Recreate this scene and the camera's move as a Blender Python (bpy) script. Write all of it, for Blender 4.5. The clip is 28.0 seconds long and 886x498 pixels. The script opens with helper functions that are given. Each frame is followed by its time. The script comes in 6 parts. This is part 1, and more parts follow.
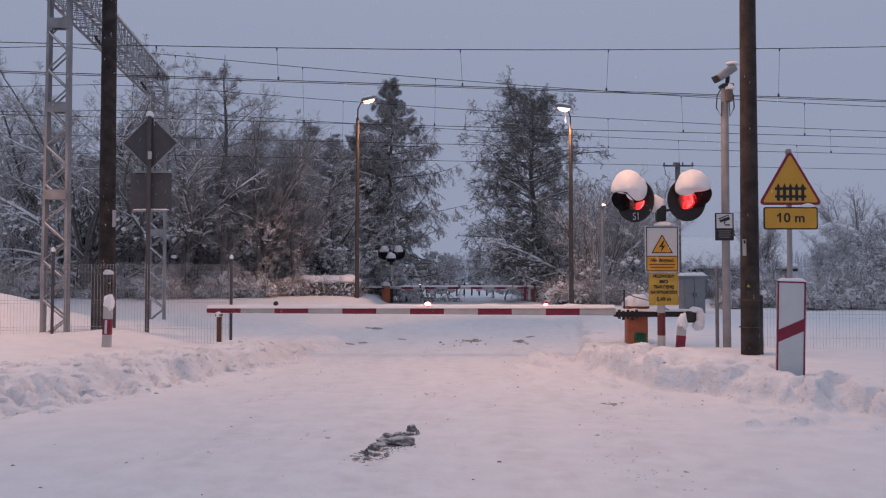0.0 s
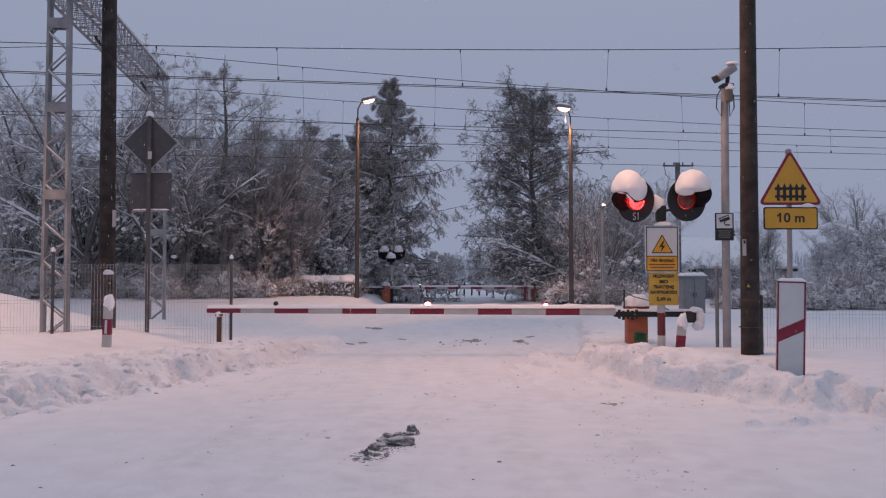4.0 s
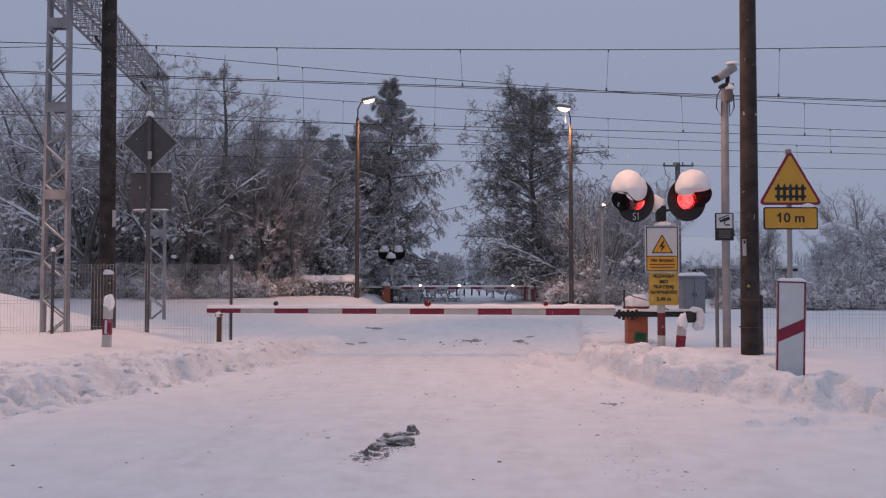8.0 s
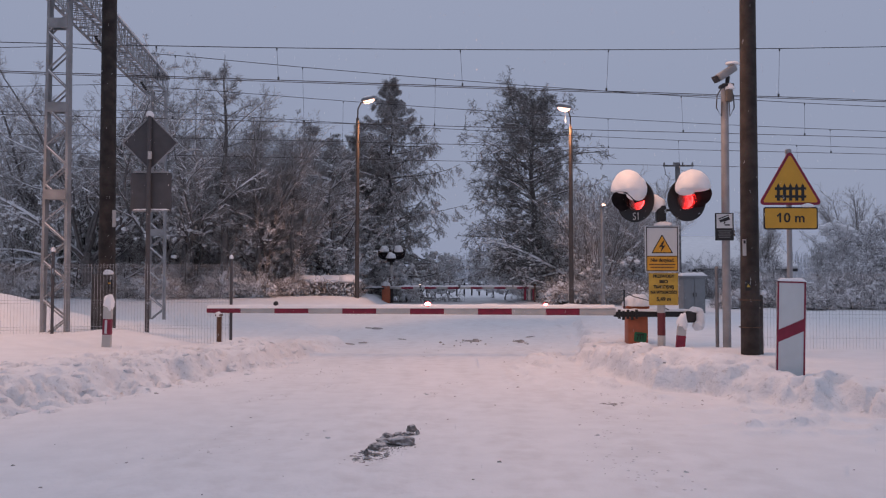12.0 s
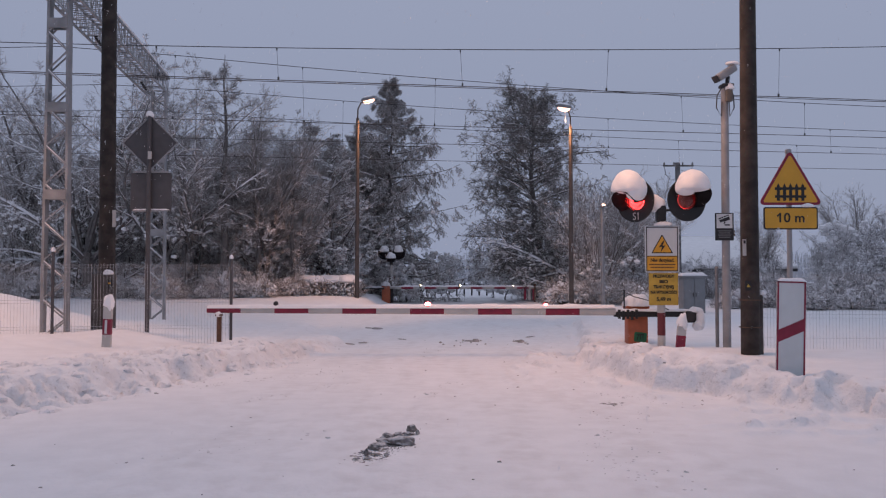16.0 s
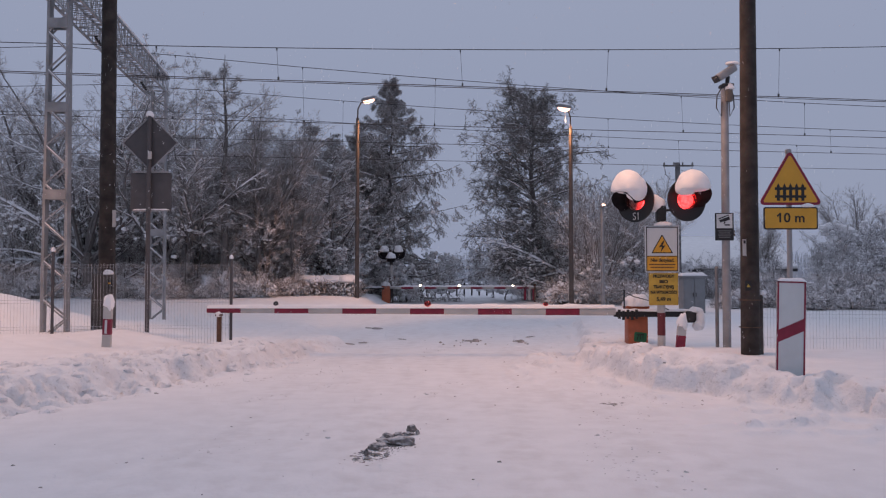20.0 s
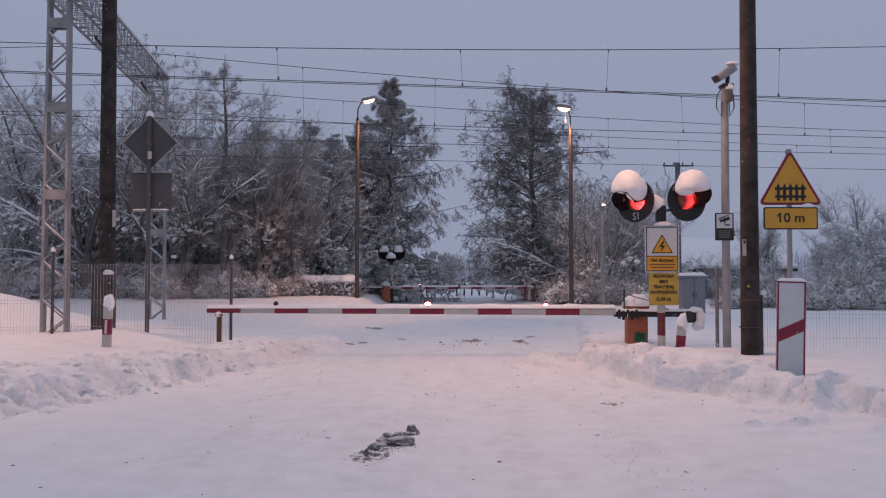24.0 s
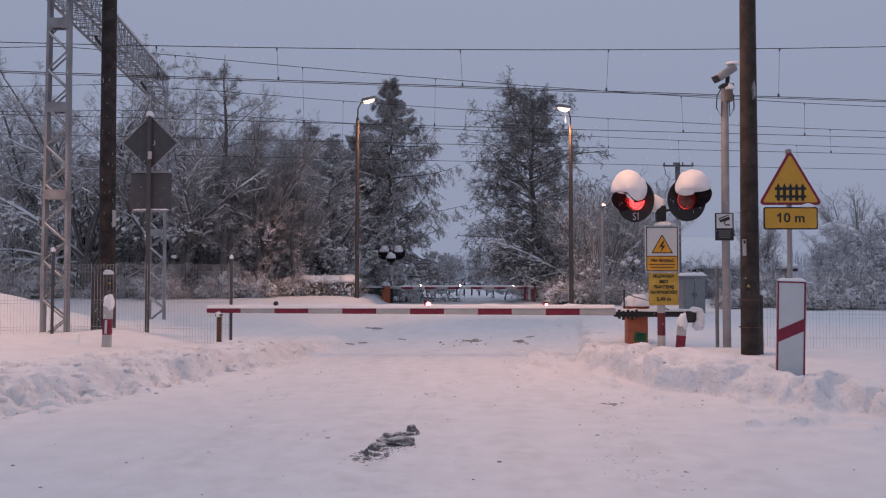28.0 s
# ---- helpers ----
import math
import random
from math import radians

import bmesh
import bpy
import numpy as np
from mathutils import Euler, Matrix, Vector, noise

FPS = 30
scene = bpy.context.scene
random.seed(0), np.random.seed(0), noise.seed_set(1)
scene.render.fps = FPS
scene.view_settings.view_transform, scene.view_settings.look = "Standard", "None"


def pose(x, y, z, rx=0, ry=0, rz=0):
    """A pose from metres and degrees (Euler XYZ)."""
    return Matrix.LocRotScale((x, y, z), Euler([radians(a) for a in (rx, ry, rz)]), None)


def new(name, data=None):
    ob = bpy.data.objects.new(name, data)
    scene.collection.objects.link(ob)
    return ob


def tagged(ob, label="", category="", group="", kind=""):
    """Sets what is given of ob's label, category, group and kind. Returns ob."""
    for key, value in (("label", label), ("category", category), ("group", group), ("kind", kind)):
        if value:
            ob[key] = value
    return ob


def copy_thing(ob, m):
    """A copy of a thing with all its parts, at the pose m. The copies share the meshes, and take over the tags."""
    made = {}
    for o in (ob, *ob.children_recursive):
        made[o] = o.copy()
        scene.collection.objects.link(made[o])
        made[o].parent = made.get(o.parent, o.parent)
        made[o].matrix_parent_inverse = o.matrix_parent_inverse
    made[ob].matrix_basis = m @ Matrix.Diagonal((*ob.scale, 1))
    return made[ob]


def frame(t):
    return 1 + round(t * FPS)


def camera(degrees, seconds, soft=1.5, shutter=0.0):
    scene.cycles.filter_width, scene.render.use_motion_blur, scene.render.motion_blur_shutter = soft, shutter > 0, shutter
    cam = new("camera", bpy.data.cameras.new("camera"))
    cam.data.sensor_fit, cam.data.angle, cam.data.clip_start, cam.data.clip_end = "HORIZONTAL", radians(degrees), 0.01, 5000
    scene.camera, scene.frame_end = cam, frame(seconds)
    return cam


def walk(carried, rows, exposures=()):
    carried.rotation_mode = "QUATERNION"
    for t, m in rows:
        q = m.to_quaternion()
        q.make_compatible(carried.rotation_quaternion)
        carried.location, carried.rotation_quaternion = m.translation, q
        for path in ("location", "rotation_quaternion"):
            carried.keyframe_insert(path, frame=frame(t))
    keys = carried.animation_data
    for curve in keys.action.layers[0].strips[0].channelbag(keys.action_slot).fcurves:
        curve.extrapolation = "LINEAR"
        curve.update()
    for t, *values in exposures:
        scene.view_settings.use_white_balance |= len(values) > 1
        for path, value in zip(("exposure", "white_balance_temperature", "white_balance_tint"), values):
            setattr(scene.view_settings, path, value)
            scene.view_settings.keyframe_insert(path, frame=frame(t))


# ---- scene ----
cam = camera(58.5, 28.0, soft=1.2, shutter=0.8)
EYE = (0.0, 0.0, 1.4)
walk(cam, [(0.0, pose(*EYE, 92.0, 0, 0)), (28.0, pose(*EYE, 92.0, 0, 0))], exposures=[(0.0, 0.0), (28.0, 0.0)])

# ---- light: an overcast winter dusk, and sodium street lamps ----
world = bpy.data.worlds.new("dusk_sky")
scene.world = world
world.use_nodes = True
wn = world.node_tree
wn.nodes.clear()
sky = wn.nodes.new("ShaderNodeTexSky")
sky.sky_type, sky.sun_disc = "NISHITA", False
sky.sun_elevation, sky.sun_rotation = radians(3.0), radians(200.0)
sky.dust_density = 3.0
# cloud deck: dim and blue at the horizon, brighter overhead as an overcast sky is
where, upward, cloud = wn.nodes.new("ShaderNodeTexCoord"), wn.nodes.new("ShaderNodeSeparateXYZ"), wn.nodes.new("ShaderNodeValToRGB")
wn.links.new(where.outputs["Generated"], upward.inputs[0])
wn.links.new(upward.outputs["Z"], cloud.inputs["Fac"])
cloud.color_ramp.elements[0].position, cloud.color_ramp.elements[1].position = 0.22, 0.80
cloud.color_ramp.elements[0].color, cloud.color_ramp.elements[1].color = (3.05, 3.42, 4.78, 1), (4.05, 4.38, 5.75, 1)
blend = wn.nodes.new("ShaderNodeMixRGB")
blend.inputs[0].default_value = 0.93
back = wn.nodes.new("ShaderNodeBackground")
back.inputs["Strength"].default_value = 0.10
wout = wn.nodes.new("ShaderNodeOutputWorld")
wn.links.new(sky.outputs[0], blend.inputs[1])
wn.links.new(cloud.outputs[0], blend.inputs[2])
wn.links.new(blend.outputs[0], back.inputs[0])
wn.links.new(back.outputs[0], wout.inputs[0])

sun = new("sun", bpy.data.lights.new("sun", "SUN"))
sun.data.energy, sun.data.angle, sun.data.color = 0.10, radians(60), (0.85, 0.9, 1.0)
sun.matrix_world = pose(0, 0, 30, 35, 0, 200)

SODIUM = (1.0, 0.475, 0.24)


def street_glow(x, y, z, watts, cone=155, size=0.5, tilt=(0, 0)):
    lamp = new("sodium_light", bpy.data.lights.new("sodium_light", "SPOT"))
    lamp.data.spot_size, lamp.data.spot_blend = radians(cone), 0.5
    lamp.data.energy, lamp.data.color, lamp.data.shadow_soft_size = watts, SODIUM, size
    lamp.matrix_world = pose(x, y, z, tilt[0], tilt[1], 0)
    return lamp


# ---- materials ----
def material(name, colour, rough=0.7, metal=0.0, spread=0.25, scale=6.0, bump=0.2, fine=60.0, second=None, emit=0.0):
    """A surface with stains at one scale and grain at another."""
    m = bpy.data.materials.new(name)
    m.use_nodes = True
    n, l = m.node_tree.nodes, m.node_tree.links
    b = n["Principled BSDF"]
    b.inputs["Roughness"].default_value, b.inputs["Metallic"].default_value = rough, metal
    co = n.new("ShaderNodeTexCoord")
    big, small = n.new("ShaderNodeTexNoise"), n.new("ShaderNodeTexNoise")
    big.inputs["Scale"].default_value, small.inputs["Scale"].default_value = scale, fine
    big.inputs["Detail"].default_value = 6
    l.new(co.outputs["Object"], big.inputs["Vector"])
    l.new(co.outputs["Object"], small.inputs["Vector"])
    ramp = n.new("ShaderNodeValToRGB")
    ramp.color_ramp.elements[0].position, ramp.color_ramp.elements[1].position = 0.36, 0.64
    dark = second or tuple(c * (1 - spread) for c in colour)
    ramp.color_ramp.elements[0].color, ramp.color_ramp.elements[1].color = (*dark, 1), (*colour, 1)
    mix = n.new("ShaderNodeMixRGB")
    mix.blend_type = "MULTIPLY"
    mix.inputs[0].default_value = spread
    l.new(big.outputs["Fac"], ramp.inputs["Fac"])
    l.new(ramp.outputs["Color"], mix.inputs[1])
    l.new(small.outputs["Color"], mix.inputs[2])
    l.new(mix.outputs["Color"], b.inputs["Base Color"])
    if bump:
        bp = n.new("ShaderNodeBump")
        bp.inputs["Strength"].default_value, bp.inputs["Distance"].default_value = bump, 0.01
        l.new(small.outputs["Fac"], bp.inputs["Height"])
        l.new(bp.outputs["Normal"], b.inputs["Normal"])
    if emit:
        b.inputs["Emission Color"].default_value, b.inputs["Emission Strength"].default_value = (*colour, 1), emit
    return m


def snowy(name, colour, second, low=0.25, high=0.65, snow=(0.82, 0.815, 0.83), rough=0.8, scale=8.0, patch=1.2):
    """A surface with snow lying on its upward faces, in patches."""
    m = material(name, colour, rough, 0, 0.3, scale, 0.4, 40.0, second)
    n, l = m.node_tree.nodes, m.node_tree.links
    b = n["Principled BSDF"]
    base = b.inputs["Base Color"].links[0].from_socket
    geo, sep, no = n.new("ShaderNodeNewGeometry"), n.new("ShaderNodeSeparateXYZ"), n.new("ShaderNodeTexNoise")
    no.inputs["Scale"].default_value = patch
    l.new(geo.outputs["Position"], no.inputs["Vector"])
    l.new(geo.outputs["Normal"], sep.inputs[0])
    add = n.new("ShaderNodeMath")
    add.operation = "MULTIPLY_ADD"
    add.inputs[1].default_value = 0.9
    l.new(no.outputs["Fac"], add.inputs[0])
    l.new(sep.outputs["Z"], add.inputs[2])
    rmp = n.new("ShaderNodeMapRange")
    rmp.interpolation_type = "SMOOTHSTEP"
    rmp.inputs["From Min"].default_value, rmp.inputs["From Max"].default_value = low + 0.45, high + 0.45
    l.new(add.outputs[0], rmp.inputs["Value"])
    mix = n.new("ShaderNodeMixRGB")
    mix.inputs[2].default_value = (*snow, 1)
    l.new(rmp.outputs["Result"], mix.inputs[0])
    l.new(base, mix.inputs[1])
    l.new(mix.outputs[0], b.inputs["Base Color"])
    return m


def snow_material(name, tint=(0.86, 0.86, 0.88), relief=0.35, grain=9.0):
    m = material(name, tint, 0.55, 0, 0.06, 3.0, 0.0, 90.0)
    n, l = m.node_tree.nodes, m.node_tree.links
    b = n["Principled BSDF"]
    co = n["Texture Coordinate"]
    a, c = n.new("ShaderNodeTexNoise"), n.new("ShaderNodeTexNoise")
    a.inputs["Scale"].default_value, c.inputs["Scale"].default_value = grain, 55.0
    a.inputs["Detail"].default_value = 8
    l.new(co.outputs["Object"], a.inputs["Vector"])
    l.new(co.outputs["Object"], c.inputs["Vector"])
    b1, b2 = n.new("ShaderNodeBump"), n.new("ShaderNodeBump")
    b1.inputs["Strength"].default_value, b1.inputs["Distance"].default_value = relief, 0.03
    b2.inputs["Strength"].default_value, b2.inputs["Distance"].default_value = 0.25, 0.006
    l.new(a.outputs["Fac"], b1.inputs["Height"])
    l.new(c.outputs["Fac"], b2.inputs["Height"])
    l.new(b1.outputs["Normal"], b2.inputs["Normal"])
    l.new(b2.outputs["Normal"], b.inputs["Normal"])
    return m


def ground_material():
    """Snow with grey-brown traffic dirt in the wheel lanes of the road."""
    m = snow_material("snow_ground", relief=0.28, grain=19.0)
    n, l = m.node_tree.nodes, m.node_tree.links
    b = n["Principled BSDF"]
    base = b.inputs["Base Color"].links[0].from_socket
    geo, sep = n.new("ShaderNodeNewGeometry"), n.new("ShaderNodeSeparateXYZ")
    l.new(geo.outputs["Position"], sep.inputs[0])
    stretch = n.new("ShaderNodeMapping")
    stretch.inputs["Scale"].default_value = (1.6, 0.35, 1)
    l.new(geo.outputs["Position"], stretch.inputs["Vector"])
    streak, spots = n.new("ShaderNodeTexNoise"), n.new("ShaderNodeTexNoise")
    streak.inputs["Scale"].default_value, spots.inputs["Scale"].default_value = 1.4, 5.0
    streak.inputs["Detail"].default_value = spots.inputs["Detail"].default_value = 7
    l.new(stretch.outputs[0], streak.inputs["Vector"])
    l.new(geo.outputs["Position"], spots.inputs["Vector"])
    both = n.new("ShaderNodeMath")
    both.operation = "MULTIPLY"
    l.new(streak.outputs["Fac"], both.inputs[0])
    l.new(spots.outputs["Fac"], both.inputs[1])
    lanes = n.new("ShaderNodeMapRange")
    lanes.interpolation_type = "SMOOTHSTEP"
    far = n.new("ShaderNodeMath")
    far.operation = "ABSOLUTE"
    l.new(sep.outputs["X"], far.inputs[0])
    l.new(far.outputs[0], lanes.inputs["Value"])
    lanes.inputs["From Min"].default_value, lanes.inputs["From Max"].default_value = 3.6, 1.6
    lanes.inputs["To Min"].default_value, lanes.inputs["To Max"].default_value = 0.0, 1.0
    dirt = n.new("ShaderNodeMapRange")
    dirt.inputs["From Min"].default_value, dirt.inputs["From Max"].default_value = 0.22, 0.40
    dirt.inputs["To Max"].default_value = 0.28
    l.new(both.outputs[0], dirt.inputs["Value"])
    amount = n.new("ShaderNodeMath")
    amount.operation = "MULTIPLY"
    l.new(lanes.outputs["Result"], amount.inputs[0])
    l.new(dirt.outputs["Result"], amount.inputs[1])
    mix = n.new("ShaderNodeMixRGB")
    mix.inputs[2].default_value = (0.52, 0.49, 0.48, 1)
    l.new(amount.outputs[0], mix.inputs[0])
    l.new(base, mix.inputs[1])
    # grit and ice bared by the plough on banks; steep faces' shade coloured in
    up, grit_shade, face = n.new("ShaderNodeSeparateXYZ"), n.new("ShaderNodeTexNoise"), n.new("ShaderNodeMapRange")
    grit_shade.inputs["Scale"].default_value, grit_shade.inputs["Detail"].default_value, grit_shade.inputs["Roughness"].default_value = 4.5, 6, 0.6
    l.new(geo.outputs["Position"], grit_shade.inputs["Vector"])
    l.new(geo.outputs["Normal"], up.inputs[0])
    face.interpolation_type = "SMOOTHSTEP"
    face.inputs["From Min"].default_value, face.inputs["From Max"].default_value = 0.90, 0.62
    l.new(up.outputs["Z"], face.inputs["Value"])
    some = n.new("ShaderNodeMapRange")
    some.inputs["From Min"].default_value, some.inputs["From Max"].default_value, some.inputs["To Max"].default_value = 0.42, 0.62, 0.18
    l.new(grit_shade.outputs["Fac"], some.inputs["Value"])
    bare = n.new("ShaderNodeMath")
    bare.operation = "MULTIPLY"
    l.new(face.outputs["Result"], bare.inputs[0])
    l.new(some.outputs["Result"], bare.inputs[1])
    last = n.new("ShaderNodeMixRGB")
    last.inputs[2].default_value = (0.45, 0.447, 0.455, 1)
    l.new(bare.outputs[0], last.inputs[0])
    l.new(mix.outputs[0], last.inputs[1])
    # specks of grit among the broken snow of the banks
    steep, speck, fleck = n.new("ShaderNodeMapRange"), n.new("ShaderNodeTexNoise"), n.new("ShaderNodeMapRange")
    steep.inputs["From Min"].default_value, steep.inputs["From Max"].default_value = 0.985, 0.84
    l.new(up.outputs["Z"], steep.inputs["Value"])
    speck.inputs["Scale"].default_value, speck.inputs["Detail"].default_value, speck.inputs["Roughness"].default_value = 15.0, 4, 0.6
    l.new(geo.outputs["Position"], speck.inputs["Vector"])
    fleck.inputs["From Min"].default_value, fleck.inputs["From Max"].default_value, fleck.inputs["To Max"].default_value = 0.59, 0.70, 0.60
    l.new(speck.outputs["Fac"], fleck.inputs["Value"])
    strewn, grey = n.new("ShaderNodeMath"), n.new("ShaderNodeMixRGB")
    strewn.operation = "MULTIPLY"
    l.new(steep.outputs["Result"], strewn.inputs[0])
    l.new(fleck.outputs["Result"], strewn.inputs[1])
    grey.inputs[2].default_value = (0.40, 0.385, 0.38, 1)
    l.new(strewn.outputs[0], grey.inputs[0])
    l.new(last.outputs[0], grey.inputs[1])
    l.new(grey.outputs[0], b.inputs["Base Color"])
    # crumbly relief on the scraped slopes
    crumb, press = n.new("ShaderNodeTexNoise"), n.new("ShaderNodeBump")
    crumb.inputs["Scale"].default_value, crumb.inputs["Detail"].default_value, crumb.inputs["Roughness"].default_value = 8.0, 5, 0.6
    press.inputs["Distance"].default_value = 0.05
    l.new(geo.outputs["Position"], crumb.inputs["Vector"])
    l.new(crumb.outputs["Fac"], press.inputs["Height"])
    l.new(steep.outputs["Result"], press.inputs["Strength"])
    l.new(b.inputs["Normal"].links[0].from_socket, press.inputs["Normal"])
    l.new(press.outputs["Normal"], b.inputs["Normal"])
    return m


def flasher(name, lit, dull, strength, sharp=(-0.15, 0.85)):
    """A lamp core that glows on one side only; it turns to blink."""
    m = bpy.data.materials.new(name)
    m.use_nodes = True
    n, l = m.node_tree.nodes, m.node_tree.links
    b = n["Principled BSDF"]
    b.inputs["Base Color"].default_value, b.inputs["Roughness"].default_value = (*dull, 1), 0.35
    co, unit, sep = n.new("ShaderNodeTexCoord"), n.new("ShaderNodeVectorMath"), n.new("ShaderNodeSeparateXYZ")
    unit.operation = "NORMALIZE"
    l.new(co.outputs["Object"], unit.inputs[0])
    l.new(unit.outputs[0], sep.inputs[0])
    rmp = n.new("ShaderNodeMapRange")
    rmp.interpolation_type = "SMOOTHSTEP"
    rmp.inputs["From Min"].default_value, rmp.inputs["From Max"].default_value = -sharp[0], -sharp[1]
    rmp.inputs["To Min"].default_value, rmp.inputs["To Max"].default_value = 0.0, strength
    l.new(sep.outputs["Y"], rmp.inputs["Value"])
    cells = n.new("ShaderNodeTexVoronoi")
    cells.inputs["Scale"].default_value = 22
    l.new(co.outputs["Object"], cells.inputs["Vector"])
    vary = n.new("ShaderNodeMath")
    vary.operation = "MULTIPLY_ADD"
    vary.inputs[1].default_value, vary.inputs[2].default_value = -2.2, 2.2
    l.new(cells.outputs["Distance"], vary.inputs[0])
    times = n.new("ShaderNodeMath")
    times.operation = "MULTIPLY"
    l.new(rmp.outputs["Result"], times.inputs[0])
    l.new(vary.outputs[0], times.inputs[1])
    b.inputs["Emission Color"].default_value = (*lit, 1)
    l.new(times.outputs[0], b.inputs["Emission Strength"])
    return m


def clear(name, tint, gloss=0.12, milky=0.0):
    m = bpy.data.materials.new(name)
    m.use_nodes = True
    n, l = m.node_tree.nodes, m.node_tree.links
    n.remove(n["Principled BSDF"])
    t, g, mix = n.new("ShaderNodeBsdfTransparent"), n.new("ShaderNodeBsdfGlossy"), n.new("ShaderNodeMixShader")
    t.inputs["Color"].default_value = (*tint, 1)
    g.inputs["Roughness"].default_value = 0.15
    mix.inputs[0].default_value = gloss
    l.new(t.outputs[0], mix.inputs[1])
    l.new(g.outputs[0], mix.inputs[2])
    last = mix
    if milky:
        d, last = n.new("ShaderNodeBsdfTranslucent"), n.new("ShaderNodeMixShader")
        d.inputs["Color"].default_value = (*tint, 1)
        last.inputs[0].default_value = milky
        l.new(mix.outputs[0], last.inputs[1])
        l.new(d.outputs[0], last.inputs[2])
    l.new(last.outputs[0], n["Material Output"].inputs["Surface"])
    return m


SNOW = snow_material("snow_cap")
# roof snow tinted paler than SNOW; extra sky brightness put into the colour
BRIGHT_SNOW = snow_material("bright_snow", (0.96, 0.96, 0.97))
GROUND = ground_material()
TRODDEN = material("trodden_snow", (0.76, 0.75, 0.76), 0.8, 0, 0.15, 9.0, 0.4, 50.0, (0.64, 0.63, 0.64))
DIRTY_SNOW = material("dirty_snow", (0.50, 0.48, 0.475), 0.8, 0, 0.4, 9.0, 0.6, 50.0, (0.28, 0.265, 0.26))
STONE = snowy("dirty_ice", (0.26, 0.235, 0.228), (0.14, 0.124, 0.118), 0.42, 1.05, snow=(0.6, 0.59, 0.6), scale=22.0, patch=18.0)
STONE.node_tree.nodes["Bump"].inputs["Strength"].default_value, STONE.node_tree.nodes["Bump"].inputs["Distance"].default_value = 0.9, 0.03
MAST_STEEL = material("mast_steel", (0.36, 0.365, 0.375), 0.65, 0.1, 0.3, 3.0, 0.1)
FENCE_WIRE = material("fence_wire", (0.62, 0.62, 0.64), 0.6, 0.1)
GALV = material("galvanised_steel", (0.36, 0.36, 0.37), 0.6, 0.2, 0.25, 4.0, 0.1)
STEEL = material("weathered_steel", (0.30, 0.30, 0.31), 0.6, 0.4, 0.3, 5.0, 0.15)
DARK_STEEL = material("dark_steel", (0.055, 0.052, 0.055), 0.6, 0.3, 0.35, 6.0, 0.2)
RUST = material("rusty_steel", (0.16, 0.085, 0.055), 0.85, 0, 0.4, 14.0, 0.3)
CABLE = material("cable", (0.065, 0.066, 0.072), 0.7)
COPPER = material("contact_wire", (0.10, 0.085, 0.08), 0.55, 0.4)
HOOD = material("matt_black_hood", (0.024, 0.021, 0.023), 1.0, 0, 0.3, 8.0)
HOOD.node_tree.nodes["Principled BSDF"].inputs["Specular IOR Level"].default_value = 0.05
BLACK = material("black_paint", (0.012, 0.012, 0.013), 0.5, 0, 0.3, 8.0)
RED = material("red_paint", (0.25, 0.010, 0.042), 0.5, 0, 0.25, 9.0, 0.1)
DEEP_RED = material("dark_red_paint", (0.16, 0.022, 0.028), 0.5, 0, 0.25, 9.0, 0.1)
WHITE = material("white_paint", (0.50, 0.485, 0.47), 0.5, 0, 0.14, 5.0, 0.1)
FILM = material("reflective_white", (0.56, 0.60, 0.62), 0.45, 0, 0.07, 5.0, 0.05)
YELLOW = material("yellow_film", (0.66, 0.34, 0.030), 0.45, 0, 0.10, 5.0, 0.05)
DULL_YELLOW = material("faded_yellow_film", (0.54, 0.36, 0.055), 0.55, 0, 0.16, 9.0, 0.05)
ORANGE = material("orange_paint", (0.47, 0.125, 0.055), 0.55, 0, 0.2, 6.0, 0.1)
GREEN = material("green_paint", (0.02, 0.16, 0.07), 0.6)
GREY = material("grey_cabinet", (0.22, 0.235, 0.25), 0.5, 0, 0.12, 4.0, 0.1)
SIGN_BACK = material("sign_back", (0.085, 0.082, 0.088), 0.7, 0.0, 0.2, 5.0, 0.1)
POLE_WOOD = material("tarred_wood", (0.065, 0.051, 0.045), 0.85, 0, 0.45, 5.0, 0.6, 30.0, (0.022, 0.017, 0.015))
# lightened grey stands for the haze before the distant power pole
HAZED_WOOD = material("hazed_grey_wood", (0.26, 0.255, 0.255), 0.85, 0, 0.3, 4.0, 0.3)
DARK_CONCRETE = material("stained_concrete", (0.105, 0.098, 0.097), 0.9, 0, 0.4, 5.0, 0.5, 40.0, (0.06, 0.052, 0.049))
CONCRETE = material("concrete", (0.17, 0.155, 0.14), 0.9, 0, 0.3, 5.0, 0.5, 40.0)
LAMP_POLE = material("lamp_pole", (0.125, 0.098, 0.085), 0.8, 0, 0.3, 5.0, 0.3)
BARK = snowy("bark", (0.195, 0.179, 0.172), (0.125, 0.113, 0.109), 0.45, 0.80, patch=0.9)
TWIG = snowy("twigs", (0.40, 0.374, 0.362), (0.29, 0.268, 0.258), 0.26, 0.80, patch=0.8)
NEEDLE = snowy("conifer_sprays", (0.36, 0.336, 0.322), (0.255, 0.237, 0.228), 0.08, 0.80, snow=(0.66, 0.66, 0.68), patch=0.8)
FROST = snowy("frosted_twigs", (0.20, 0.195, 0.20), (0.12, 0.118, 0.122), -0.05, 0.6, patch=0.6)
# haze over the distant woods is put into this pale bluish tone
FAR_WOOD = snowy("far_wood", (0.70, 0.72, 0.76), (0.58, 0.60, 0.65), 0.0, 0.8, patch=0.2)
FROST_SHRUB = snowy("frosted_shrub", (0.26, 0.255, 0.262), (0.17, 0.166, 0.172), -0.1, 0.6, patch=0.8)
